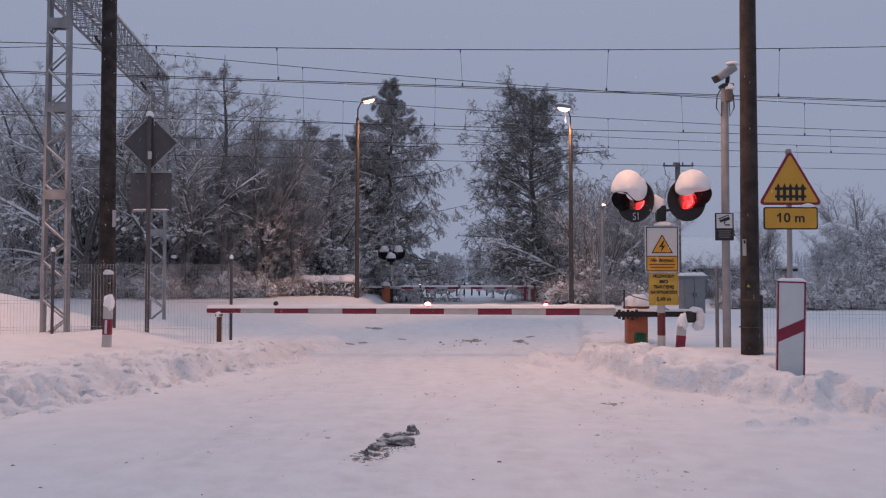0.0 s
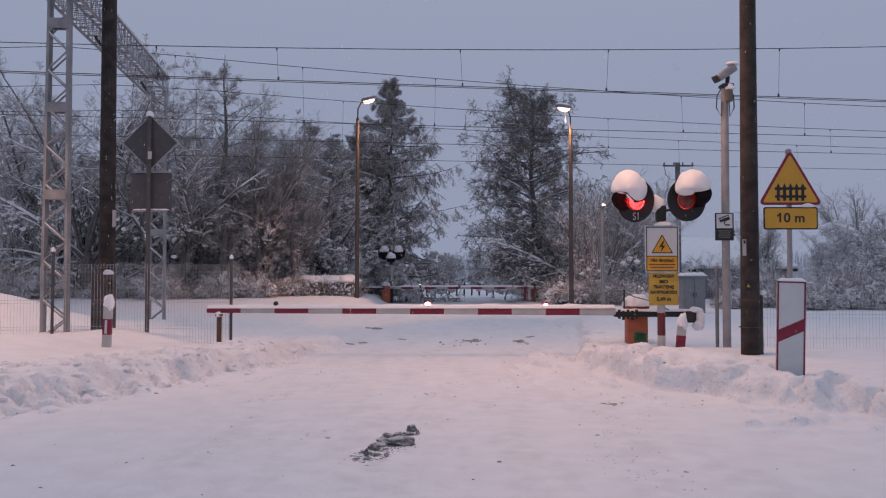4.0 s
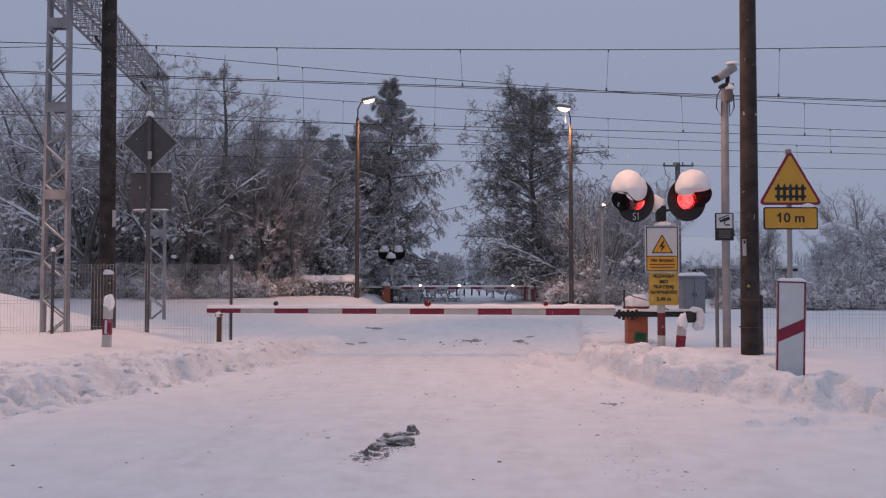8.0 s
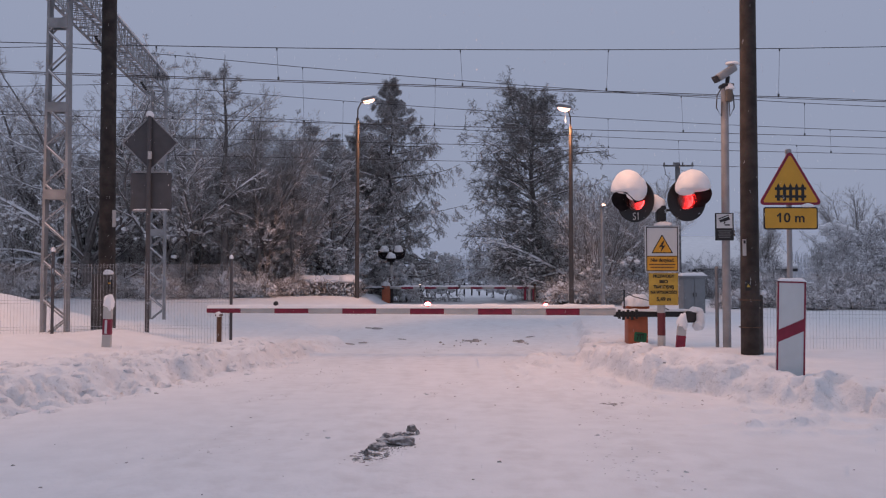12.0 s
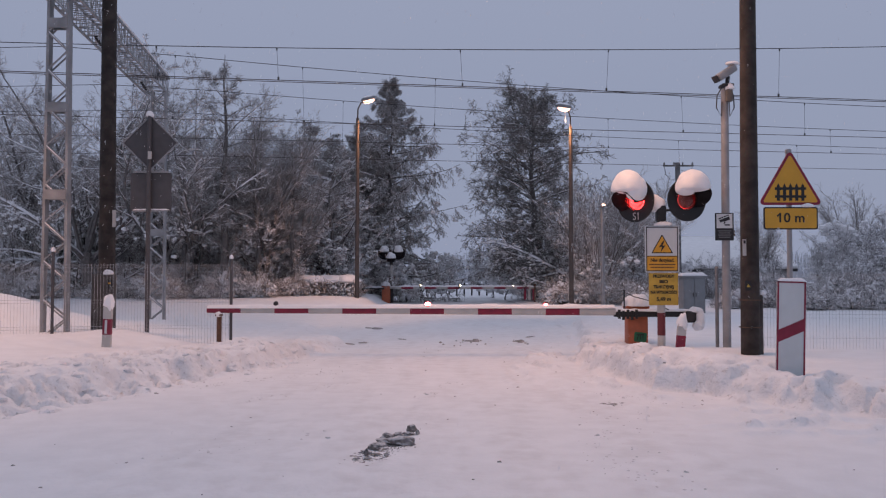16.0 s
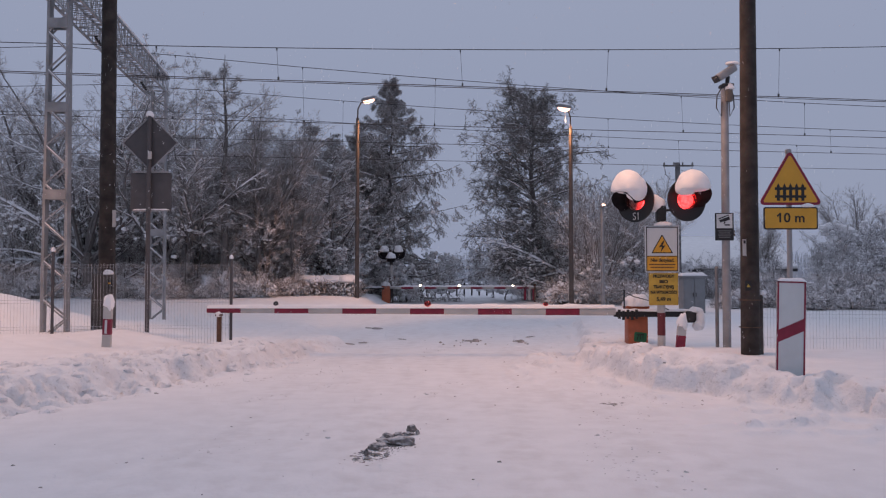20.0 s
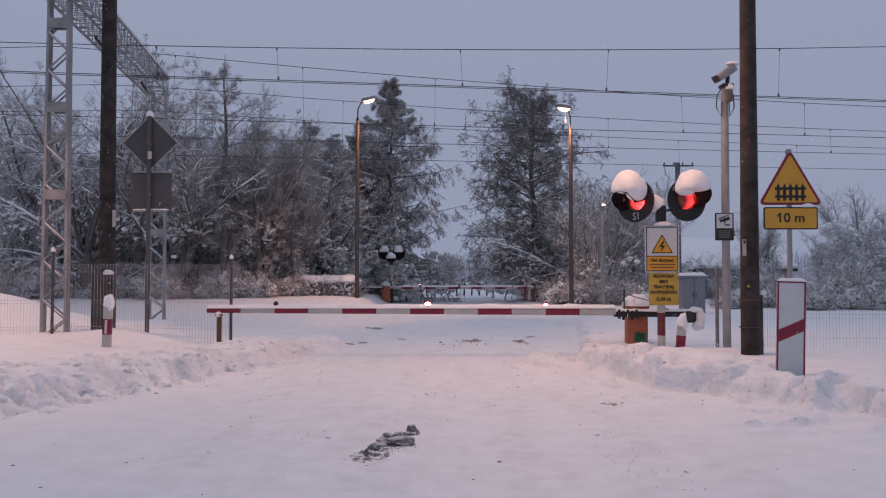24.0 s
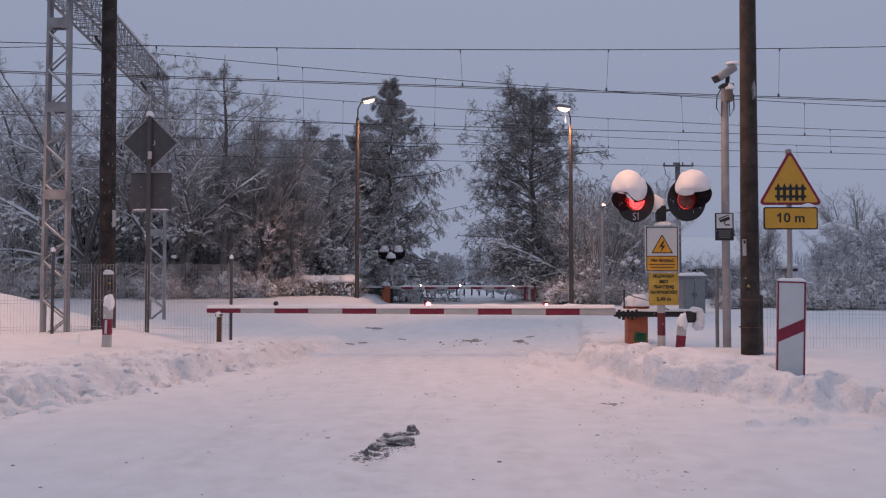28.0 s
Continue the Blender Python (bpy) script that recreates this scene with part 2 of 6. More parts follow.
ALDER = snowy("alder_twigs", (0.25, 0.232, 0.223), (0.165, 0.152, 0.146), 0.22, 0.95, patch=0.8)
SHRUB = snowy("shrub_twigs", (0.40, 0.36, 0.335), (0.28, 0.25, 0.23), -0.05, 0.50, patch=1.4)
PLASTER = material("house_plaster", (0.36, 0.36, 0.37), 0.9, 0, 0.15, 2.0, 0.2)
LENS = clear("red_lens", (0.78, 0.46, 0.45), 0.06, 0.10)
COVER = clear("red_cover", (0.85, 0.22, 0.25), 0.04)
GLASS = clear("clear_glass", (0.85, 0.85, 0.85), 0.2)
CORE = flasher("signal_core", (1.0, 0.042, 0.044), (0.25, 0.13, 0.12), 7.5, (-0.55, 0.9))
BOOM_CORE = flasher("boom_lamp_core", (1.0, 0.42, 0.42), (0.12, 0.02, 0.02), 40.0, (0.0, 0.5))
WHITE_CORE = flasher("white_lamp_core", (1.0, 0.78, 0.55), (0.10, 0.09, 0.08), 14.0, (0.0, 0.5))
SODIUM_GLASS = material("glowing_sodium_glass", (1.0, 0.56, 0.40), 0.4, emit=3.6)


# ---- building blocks ----
class Shape:
    """Points and faces of one mesh."""

    def __init__(self):
        self.v, self.f = [], []

    def add(self, verts, faces):
        k = len(self.v)
        self.v.extend(tuple(p) for p in verts)
        self.f.extend(tuple(i + k for i in f) for f in faces)
        return self

    def box(self, c, size, turn=None, bevel=0.0):
        bm = bmesh.new()
        bmesh.ops.create_cube(bm, size=1.0)
        for p in bm.verts:
            p.co = Vector((p.co.x * size[0], p.co.y * size[1], p.co.z * size[2]))
        if bevel:
            bmesh.ops.bevel(bm, geom=bm.edges[:], offset=bevel, segments=2, affect="EDGES", profile=0.5)
        m = Matrix.Translation(c) @ (turn.to_4x4() if turn else Matrix())
        bm.verts.index_update()
        self.add([m @ p.co for p in bm.verts], [[p.index for p in f.verts] for f in bm.faces])
        bm.free()
        return self

    def rod(self, points, radii, n=8, cap=True):
        """A round bar along points."""
        pts = [Vector(p) for p in points]
        if not hasattr(radii, "__len__"):
            radii = [radii] * len(pts)
        verts, faces = [], []
        for i, p in enumerate(pts):
            d = (pts[min(i + 1, len(pts) - 1)] - pts[max(i - 1, 0)]).normalized()
            a = d.orthogonal().normalized() if i == 0 else (a - d * a.dot(d)).normalized()
            b = d.cross(a)
            verts += [p + (a * math.cos(2 * math.pi * k / n) + b * math.sin(2 * math.pi * k / n)) * radii[i] for k in range(n)]
        for i in range(len(pts) - 1):
            faces += [(i * n + k, i * n + (k + 1) % n, (i + 1) * n + (k + 1) % n, (i + 1) * n + k) for k in range(n)]
        if cap:
            faces += [tuple(range(n))[::-1], tuple(range(len(verts) - n, len(verts)))]
        return self.add(verts, faces)

    def blob(self, c, r, nu=16, nv=9, flat=0.25, rough=0.12, seed=0.0):
        """An uneven rounded lump; its underside is flattened."""
        verts, faces = [], []
        c = Vector(c)
        for j in range(nv + 1):
            th = math.pi * j / nv
            for i in range(nu):
                ph = 2 * math.pi * i / nu
                d = Vector((math.sin(th) * math.cos(ph), math.sin(th) * math.sin(ph), math.cos(th)))
                k = 1 + rough * noise.noise(d * 1.7 + Vector((seed, seed * 1.3, 0))) + rough * 0.4 * noise.noise(d * 5 + Vector((0, seed, 3)))
                z = d.z * r[2] * k
                verts.append(c + Vector((d.x * r[0] * k, d.y * r[1] * k, z * flat if z < 0 else z)))
        for j in range(nv):
            faces += [(j * nu + i, (j + 1) * nu + i, (j + 1) * nu + (i + 1) % nu, j * nu + (i + 1) % nu) for i in range(nu)]
        return self.add(verts, faces)

    def plate(self, outline, thick, m):
        """An outline in x and z, given its thickness along y, placed by m."""
        n = len(outline)
        verts = [m @ Vector((x, y, z)) for y in (0.0, thick) for x, z in outline]
        faces = [tuple(range(n)), tuple(range(2 * n - 1, n - 1, -1))]
        faces += [(i, i + n, (i + 1) % n + n, (i + 1) % n) for i in range(n)]
        return self.add(verts, faces)

    def mesh(self, name, mat, smooth=True):
        me = bpy.data.meshes.new(name)
        me.from_pydata(self.v, [], self.f)
        me.materials.append(mat)
        if smooth:
            me.polygons.foreach_set("use_smooth", [True] * len(me.polygons))
            me.set_sharp_from_angle(angle=radians(40))
        me.update()
        return me


def part(name, shape, mat, parent, label="", smooth=True):
    ob = new(name, shape if isinstance(shape, bpy.types.Mesh) else shape.mesh(name, mat, smooth))
    ob.parent = parent
    if label:
        ob["label"] = label
    return ob


def thing(name, m, label, category, group="", kind=""):
    ob = new(name)
    ob.empty_display_size = 0.2
    ob.matrix_basis = m
    return tagged(ob, label, category, group, kind)


def single(name, shape, mat, label, category="", group="", kind="", smooth=True):
    ob = new(name, shape.mesh(name, mat, smooth))
    return tagged(ob, label, category, group, kind)


def lettering(text, height, mat, parent, m, name="lettering", bold=0.0, squeeze=1.0):
    """Words in the built-in font, standing in the x-z plane and facing -y, centred on m."""
    cu = bpy.data.curves.new(name, "FONT")
    cu.body, cu.size, cu.align_x, cu.align_y = text, height * 1.38, "CENTER", "CENTER"
    cu.offset, cu.extrude = bold, 0.001
    tmp = bpy.data.objects.new(name, cu)
    scene.collection.objects.link(tmp)
    bpy.context.view_layer.update()
    me = bpy.data.meshes.new_from_object(tmp.evaluated_get(bpy.context.evaluated_depsgraph_get()))
    bpy.data.objects.remove(tmp)
    me.transform(m @ pose(0, 0, 0, 90) @ Matrix.Diagonal((squeeze, 1, 1, 1)))
    me.materials.clear()
    me.materials.append(mat)
    ob = new(name, me)
    ob.parent = parent
    return ob


def rect(w, h, r=0.0, n=4):
    """A rounded rectangle about the origin, in x and z."""
    if not r:
        return [(-w / 2, -h / 2), (w / 2, -h / 2), (w / 2, h / 2), (-w / 2, h / 2)]
    out = []
    for cx, cz, a0 in ((w / 2 - r, -h / 2 + r, -90), (w / 2 - r, h / 2 - r, 0), (-w / 2 + r, h / 2 - r, 90), (-w / 2 + r, -h / 2 + r, 180)):
        out += [(cx + r * math.cos(radians(a0 + 90 * k / n)), cz + r * math.sin(radians(a0 + 90 * k / n))) for k in range(n + 1)]
    return out


def rounded_triangle(side, r, n=4):
    h = side * math.sqrt(3) / 2
    cs = [(-side / 2, -h / 3), (side / 2, -h / 3), (0, 2 * h / 3)]
    out = []
    for (x, z), a0 in zip(cs, (150, 270, 30)):
        k = math.hypot(x, z)
        cx, cz = x * (1 - 2 * r / k), z * (1 - 2 * r / k)
        out += [(cx + r * math.cos(radians(a0 + 120 * i / n)), cz + r * math.sin(radians(a0 + 120 * i / n))) for i in range(n + 1)]
    return out


# ---- ground: one snow sheet with ploughed banks ----
LEFT_EDGE = ((0, -6.5), (5, -5.2), (7.5, -4.3), (9.3, -3.6), (12.3, -2.4), (14, -2.1), (16.3, -1.95), (18.5, -2.9), (20, -3.2), (60, -3.4), (400, -3.4))
RIGHT_EDGE = ((0, 7.5), (5.5, 6.5), (6.8, 5.05), (7.8, 4.1), (9.1, 3.15), (10.3, 2.45), (12.3, 1.95), (15, 2.6), (20, 3.4), (60, 3.4), (400, 3.4))
TABLE = np.random.RandomState(7).rand(256, 256)


def value_noise(x, y):
    x, y = 0.829 * x + 0.559 * y, 0.829 * y - 0.559 * x
    xi, yi = np.floor(x).astype(int), np.floor(y).astype(int)
    fx, fy = x - xi, y - yi
    fx, fy = fx * fx * (3 - 2 * fx), fy * fy * (3 - 2 * fy)
    g = lambda a, b: TABLE[a % 256, b % 256]
    return (g(xi, yi) * (1 - fx) + g(xi + 1, yi) * fx) * (1 - fy) + (g(xi, yi + 1) * (1 - fx) + g(xi + 1, yi + 1) * fx) * fy - 0.5


def rise(a, b, e):
    t = np.clip((e - a) / (b - a), 0, 1)
    return t * t * (3 - 2 * t)


def height(x, y):
    x, y = np.asarray(x, float), np.asarray(y, float)
    xl, xr = np.interp(y, *zip(*LEFT_EDGE)), np.interp(y, *zip(*RIGHT_EDGE))
    wob = 0.5 * value_noise(x * 0.9 + 3, y * 0.9) + 0.35 * value_noise(x * 2.3, y * 2.3 + 9)
    scallop = 0.30 * value_noise(x * 2.7 + 11, y * 2.7) + 0.16 * value_noise(x * 6.1, y * 6.1 + 4) + 0.05 * value_noise(x * 12, y * 12)
    pocket = 0.34 * value_noise(x * 3.7 + 31, y * 1.9) + 0.2 * value_noise(x * 6.5 + 8, y * 3.4)
    left, right = xl - x + wob * 0.5 + scallop * 0.7, x - xr + wob * 0.45 + scallop + pocket
    e = np.maximum(left, right)
    is_right = right > left
    near = 1 - rise(17, 26, y)
    # left: a ragged slope that turns into a cut face further on, with calm snow behind it
    slope = 1.35 - 0.85 * rise(9.8, 12.0, y)
    zl = (0.33 - 0.12 * rise(12.2, 13.8, y)) * rise(0.0, slope, left) + 0.17 * rise(2.6, 4.4, left)
    # right: a scraped face with a rounded crest, then a dip and level snow
    zr = 0.23 * rise(0.0, 0.30, right) + 0.21 * rise(0.05, 0.55, right) * (1 - rise(0.8, 2.0, right)) * rise(7.0, 10.2, y) * (1 - 0.8 * rise(11.3, 12.9, y)) + 0.02 * rise(1.5, 3.0, right)
    z = np.where(is_right, zr, zl) * near + 0.10 * rise(0, 1.2, e) * (1 - near)
    z -= 0.05 * np.exp(-((y - 13.7) / 0.8) ** 2) * rise(0.1, 0.8, right)
    z += 0.06 * np.exp(-(((x - 3.45) / 0.5) ** 2 + ((y - 11.5) / 0.4) ** 2))
    # drifts round the road post and before the boom's tip
    z += 0.20 * np.exp(-(((x + 5.35) / 0.8) ** 2 + ((y - 13.75) / 0.6) ** 2)) + 0.10 * np.exp(-(((x + 3.3) / 0.55) ** 2 + ((y - 12.9) / 0.7) ** 2))
    # crumbled snow: ridged lumps over the slopes, finest where the plough cut
    wide = 2.1 + 1.3 * (1 - rise(8.3, 10.8, y))
    lump = np.where(is_right, rise(0.0, 0.3, e) * (1 - rise(0.7, 1.6, e)) * 0.75, rise(0.02, 0.35, e) * (1 - rise(wide - 0.5, wide + 0.2, e))) * near * (1 - 0.6 * rise(13.2, 15.2, y))
    rough = rise(-0.10, 0.14, value_noise(x * 1.1 + 20, y * 1.3))
    rid = lambda f, s: np.abs(value_noise(x * f + s, y * f + s * 1.7)) * 2
    z += lump * (0.06 * rid(1.5, 5) + 0.06 * rid(3.4, 2) - 0.06 + (0.3 + rough) * (0.05 * (rid(6.2, 8) - 0.5) + np.where(is_right, 0.55, 1.0) * (0.08 * value_noise(x * 8.3, y * 8.3 + 5) + 0.07 * value_noise(x * 13.7 + 3, y * 13.7))))
    z -= 0.09 * np.exp(-(((x - 4.1) / 0.5) ** 2 + ((y - 9.2) / 0.35) ** 2))
    # pits where clods broke away
    pit = (rise(0.16, 0.30, value_noise(x * 3.6 + 40, y * 3.6 + 7)) + 0.7 * rise(0.2, 0.32, value_noise(x * 7.3 + 4, y * 7.3 + 17))) * lump
    z -= 0.125 * pit * np.where(is_right, 1.2, 1.0)
    z += rise(0.2, 1.5, e) * 0.05 * value_noise(x * 0.8, y * 0.8)
    # packed road: shallow ruts and crumbs
    flat = 1 - rise(-0.4, 0.2, e)
    z += flat * (0.004 * value_noise(x * 1.6, y * 0.7) + 0.003 * value_noise(x * 6, y * 5) + 0.003 * value_noise(x * 17, y * 17))
    # plough lines beside the bank
    for off, wide, tall in ((0.42, 0.11, 0.08), (0.85, 0.12, 0.05), (1.30, 0.10, 0.03)):
        z += flat * tall * np.exp(-((right + off + 0.25 * value_noise(x * 0.7, y * 0.7)) / wide) ** 2) * rise(-0.3, 0.15, value_noise(x * 1.3 + off * 9, y * 1.3))
    # a windrow left by the plough across the road's edge, and old tyre ruts
    for at, tall, wide in ((7.55, 0.055, 0.08), (7.15, 0.035, 0.07), (8.3, 0.025, 0.07)):
        z += flat * tall * np.exp(-((y - at - 0.08 * (x - 3) + 0.22 * value_noise(x * 1.7 + at, y)) / wide) ** 2) * rise(2.0, 2.9, x) * (0.5 + 1.2 * np.abs(value_noise(x * 5, y * 5 + at)) * 2)
    for at, lean in ((-2.10, 0.13), (-1.82, 0.13), (-0.35, 0.10), (1.35, -0.05), (1.62, -0.05)):
        z -= flat * 0.012 * np.exp(-((x - at - lean * (y - 8.3) + 0.10 * value_noise(x, y * 0.5)) / 0.10) ** 2) * rise(-0.25, 0.2, value_noise(x * 0.7 + at, y * 0.6)) * (1 - rise(13, 17, y))
    z += 0.75 * np.exp(-(((x + 9.6) / 1.9) ** 2 + ((y - 16.2) / 1.4) ** 2))
    z += 0.30 * np.exp(-(((x + 3.6) / 1.1) ** 2 + ((y - 38.6) / 1.0) ** 2)) + 0.22 * np.exp(-(((x - 4.4) / 1.5) ** 2 + ((y - 20.5) / 1.2) ** 2))
    z += 0.42 * rise(27, 33, y) * rise(2.7, 3.7, -x)
    z += 0.5 * rise(34, 60, y) * rise(4, 9, np.abs(x)) * (0.6 + value_noise(x * 0.12, y * 0.12))
    return z


def spread(lo, hi, step, far_lo, far_hi, grow=1.16):
    mid = list(np.arange(lo, hi, step))
    out, s = [], step
    p = hi
    while p < far_hi:
        out.append(p)
        s *= grow
        p += s
    below, s, p = [], step, lo
    while p > far_lo:
        s *= grow
        p -= s
        below.append(p)
    return np.array(below[::-1] + mid + out)


def build_ground():
    xs, ys = spread(-8.5, 7.5, 0.034, -2200, 2200), spread(4.6, 15.5, 0.034, -400, 3000)
    gx, gy = np.meshgrid(xs, ys)
    gz = height(gx, gy)
    nx, ny = len(xs), len(ys)
    idx = np.arange(nx * ny).reshape(ny, nx)
    quads = np.stack([idx[:-1, :-1], idx[:-1, 1:], idx[1:, 1:], idx[1:, :-1]], -1).reshape(-1, 4)
    me = bpy.data.meshes.new("ground")
    me.vertices.add(nx * ny)
    me.vertices.foreach_set("co", np.stack([gx, gy, gz], -1).astype(np.float32).ravel())
    me.loops.add(quads.size)
    me.loops.foreach_set("vertex_index", quads.ravel().astype(np.int32))
    me.polygons.add(len(quads))
    me.polygons.foreach_set("loop_start", np.arange(0, quads.size, 4, dtype=np.int32))
    me.polygons.foreach_set("use_smooth", np.ones(len(quads), bool))
    me.update(calc_edges=True)
    me.validate()
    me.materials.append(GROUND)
    tagged(new("ground", me), "snow-covered road and ploughed snow banks at dusk", "ground", kind="structure")


build_ground()


def floor_z(x, y):
    return float(height(x, y))


rng = random.Random(5)


# ---- the level crossing: near barrier ----
BOOM_Y, BOOM_Z = 13.9, 0.815
lamps = {}


def snow_strip(x0, x1, y, z, w, h, seed, step=0.09, least=0.006):
    """A long uneven cap of snow along x."""
    s = Shape()
    n = max(3, int((x1 - x0) / step))
    verts, faces, m = [], [], 7
    for i in range(n + 1):
        x = x0 + (x1 - x0) * i / n
        end = min(1.0, 0.25 + 4 * min(i, n - i) / n * 2)
        k = h * end * (0.8 + 0.35 * noise.noise((x * 1.9, seed, 0)) + 0.3 * noise.noise((x * 7, seed, 4)))
        for j in range(m):
            a = math.pi * j / (m - 1)
            verts.append((x, y + math.cos(a) * w / 2 * (0.9 + 0.2 * noise.noise((x * 3, seed, 8))), z + math.sin(a) * max(k, least)))
    for i in range(n):
        faces += [(i * m + j, i * m + j + 1, (i + 1) * m + j + 1, (i + 1) * m + j) for j in range(m - 1)]
        faces.append((i * m, (i + 1) * m, (i + 1) * m + m - 1, i * m + m - 1))
    faces += [tuple(range(m)), tuple(range(n * m, n * m + m))[::-1]]
    return s.add(verts, faces)


def oval_bar(x0, x1, y, z, w, h):
    s = Shape()
    s.plate([(p, q) for p, q in rect(w, h, min(w, h) * 0.35)], x1 - x0, Matrix.Translation((x0, y, z)) @ Matrix(((0, 1, 0, 0), (1, 0, 0, 0), (0, 0, 1, 0), (0, 0, 0, 1))))
    return s


def blink_lamp(parent, x, y, z, r, core, cover, key, facing=0.0):
    """A small lantern on a boom: foot, rotating core, cover."""
    foot = part("lamp_foot", Shape().box((x, y, z - r * 1.3), (r * 1.5, r * 1.5, r * 0.9), bevel=0.006), BLACK, parent)
    body = part("lamp_cover", Shape().blob((x, y, z), (r * 1.25, r * 1.25, r * 1.35), 14, 9, 1.0, 0.0), cover, parent, "small round lamp cover")
    body.visible_shadow = False
    inner = part("lamp_core", Shape().blob((0, 0, 0), (r, r, r), 14, 9, 1.0, 0.0), core, parent, "blinking lamp core")
    inner.location = (x, y, z)
    lamps.setdefault(key, []).append((inner, (x, y, z)))
    return foot


def near_barrier():
    t = thing("crossing_barrier", pose(0, 0, 0), "closed red and white barrier boom with snow on top", "barrier")
    x, step = -4.13, 0.5925
    for i in range(12):
        x1 = x + step if i < 11 else 3.02
        part("boom_stripe", oval_bar(x, x1, BOOM_Y, BOOM_Z + 0.012 - 0.004 * i, 0.10, 0.125), RED if i % 2 == 0 else WHITE, t)
        x = x1
    part("boom_snow", snow_strip(-4.12, 3.0, BOOM_Y, BOOM_Z + 0.030, 0.150, 0.085, 2.0, least=0.066), SNOW, t, "thin cap of fresh snow")
    arm = Shape().box((3.72, BOOM_Y, 0.745), (1.45, 0.09, 0.10), bevel=0.01)
    for k in range(5):
        arm.box((3.08 + 0.075 * k, BOOM_Y - 0.05, 0.745 - 0.02 * (k % 2)), (0.045, 0.05, 0.16), bevel=0.006)
    part("boom_clamp", arm, BLACK, t, "black steel clamp arm")
    part("arm_snow", snow_strip(3.0, 4.4, BOOM_Y, 0.79, 0.10, 0.06, 5.0), SNOW, t)
    part("counterweight", Shape().box((4.33, BOOM_Y, 0.70), (0.16, 0.26, 0.20), bevel=0.02), DARK_STEEL, t, "dark steel counterweight")
    lump = Shape().blob((4.475, BOOM_Y - 0.07, 0.66), (0.085, 0.14, 0.20), 18, 12, 0.95, 0.16, 3.0)
    lump.blob((4.44, BOOM_Y - 0.08, 0.55), (0.10, 0.13, 0.11), 14, 10, 0.8, 0.2, 9.0)
    lump.blob((4.42, BOOM_Y - 0.03, 0.80), (0.13, 0.13, 0.075), 14, 8, 0.5, 0.2, 6.0)
    part("counterweight_snow", lump, SNOW, t, "clinging lump of snow")
    part("drive_box", Shape().box((3.44, 14.13, 0.42), (0.35, 0.30, 0.84), bevel=0.015), ORANGE, t, "orange painted drive cabinet")
    part("drive_lid", Shape().box((3.44, 14.13, 0.86), (0.40, 0.34, 0.05), bevel=0.01), ORANGE, t)
    part("drive_snow", Shape().blob((3.36, 14.10, 0.885), (0.165, 0.20, 0.185), 20, 10, 0.1, 0.14, 1.0).blob((3.52, 14.10, 0.885), (0.17, 0.20, 0.20), 20, 10, 0.1, 0.14, 4.0).blob((3.44, 14.09, 0.885), (0.17, 0.20, 0.205), 20, 10, 0.1, 0.12, 7.0), SNOW, t, "thick rounded cap of snow")
    scrawl = Shape().plate(rect(0.22, 0.17, 0.03), 0.003, pose(3.475, 13.974, 0.335, 0, 6, 0))
    part("paint_mark", scrawl, GREEN, t, "green sprayed mark with pale strokes")
    strokes = Shape()
    for k in range(3):
        strokes.plate(rect(0.014, 0.09), 0.002, pose(3.43 + 0.045 * k, 13.969, 0.335, 0, 18 - 8 * k, 0))
    strokes.plate(rect(0.13, 0.014), 0.002, pose(3.47, 13.969, 0.38))
    part("paint_strokes", strokes, BLACK, t)
    part("marker_rod", Shape().rod([(3.19, 13.95, 0.75), (3.19, 13.95, 1.16)], 0.014), BLACK, t)
    part("drive_cable", Shape().rod([(3.2, 13.9, 1.12), (3.34, 13.86, 1.05), (3.6, 13.84, 0.98), (3.95, 13.86, 0.82)], 0.008, 6), CABLE, t)
    blink_lamp(t, -0.27, BOOM_Y, 0.905, 0.055, BOOM_CORE, COVER, "near")
    blink_lamp(t, 1.80, BOOM_Y, 0.895, 0.042, BOOM_CORE, COVER, "near")
    part("boom_lamp", Shape().blob((-2.93, BOOM_Y, 0.92), (0.045, 0.05, 0.05), 12, 8, 1.0, 0.1), DARK_STEEL, t, "dark lamp that faces away")
    return t


near_barrier()

rest = thing("barrier_rest", pose(-3.91, 13.86, floor_z(-3.91, 13.86)), "rusty steel post that carries the boom tip", "post")
part("post", Shape().box((0, 0, 0.22), (0.075, 0.06, 0.72), bevel=0.01), RUST, rest)
part("fork", Shape().box((0, -0.02, 0.56), (0.10, 0.16, 0.03), bevel=0.006), RUST, rest)
part("post_snow", Shape().blob((0.0, -0.06, 0.56), (0.05, 0.05, 0.06), 12, 8, 0.6, 0.3, 4.0), SNOW, rest)


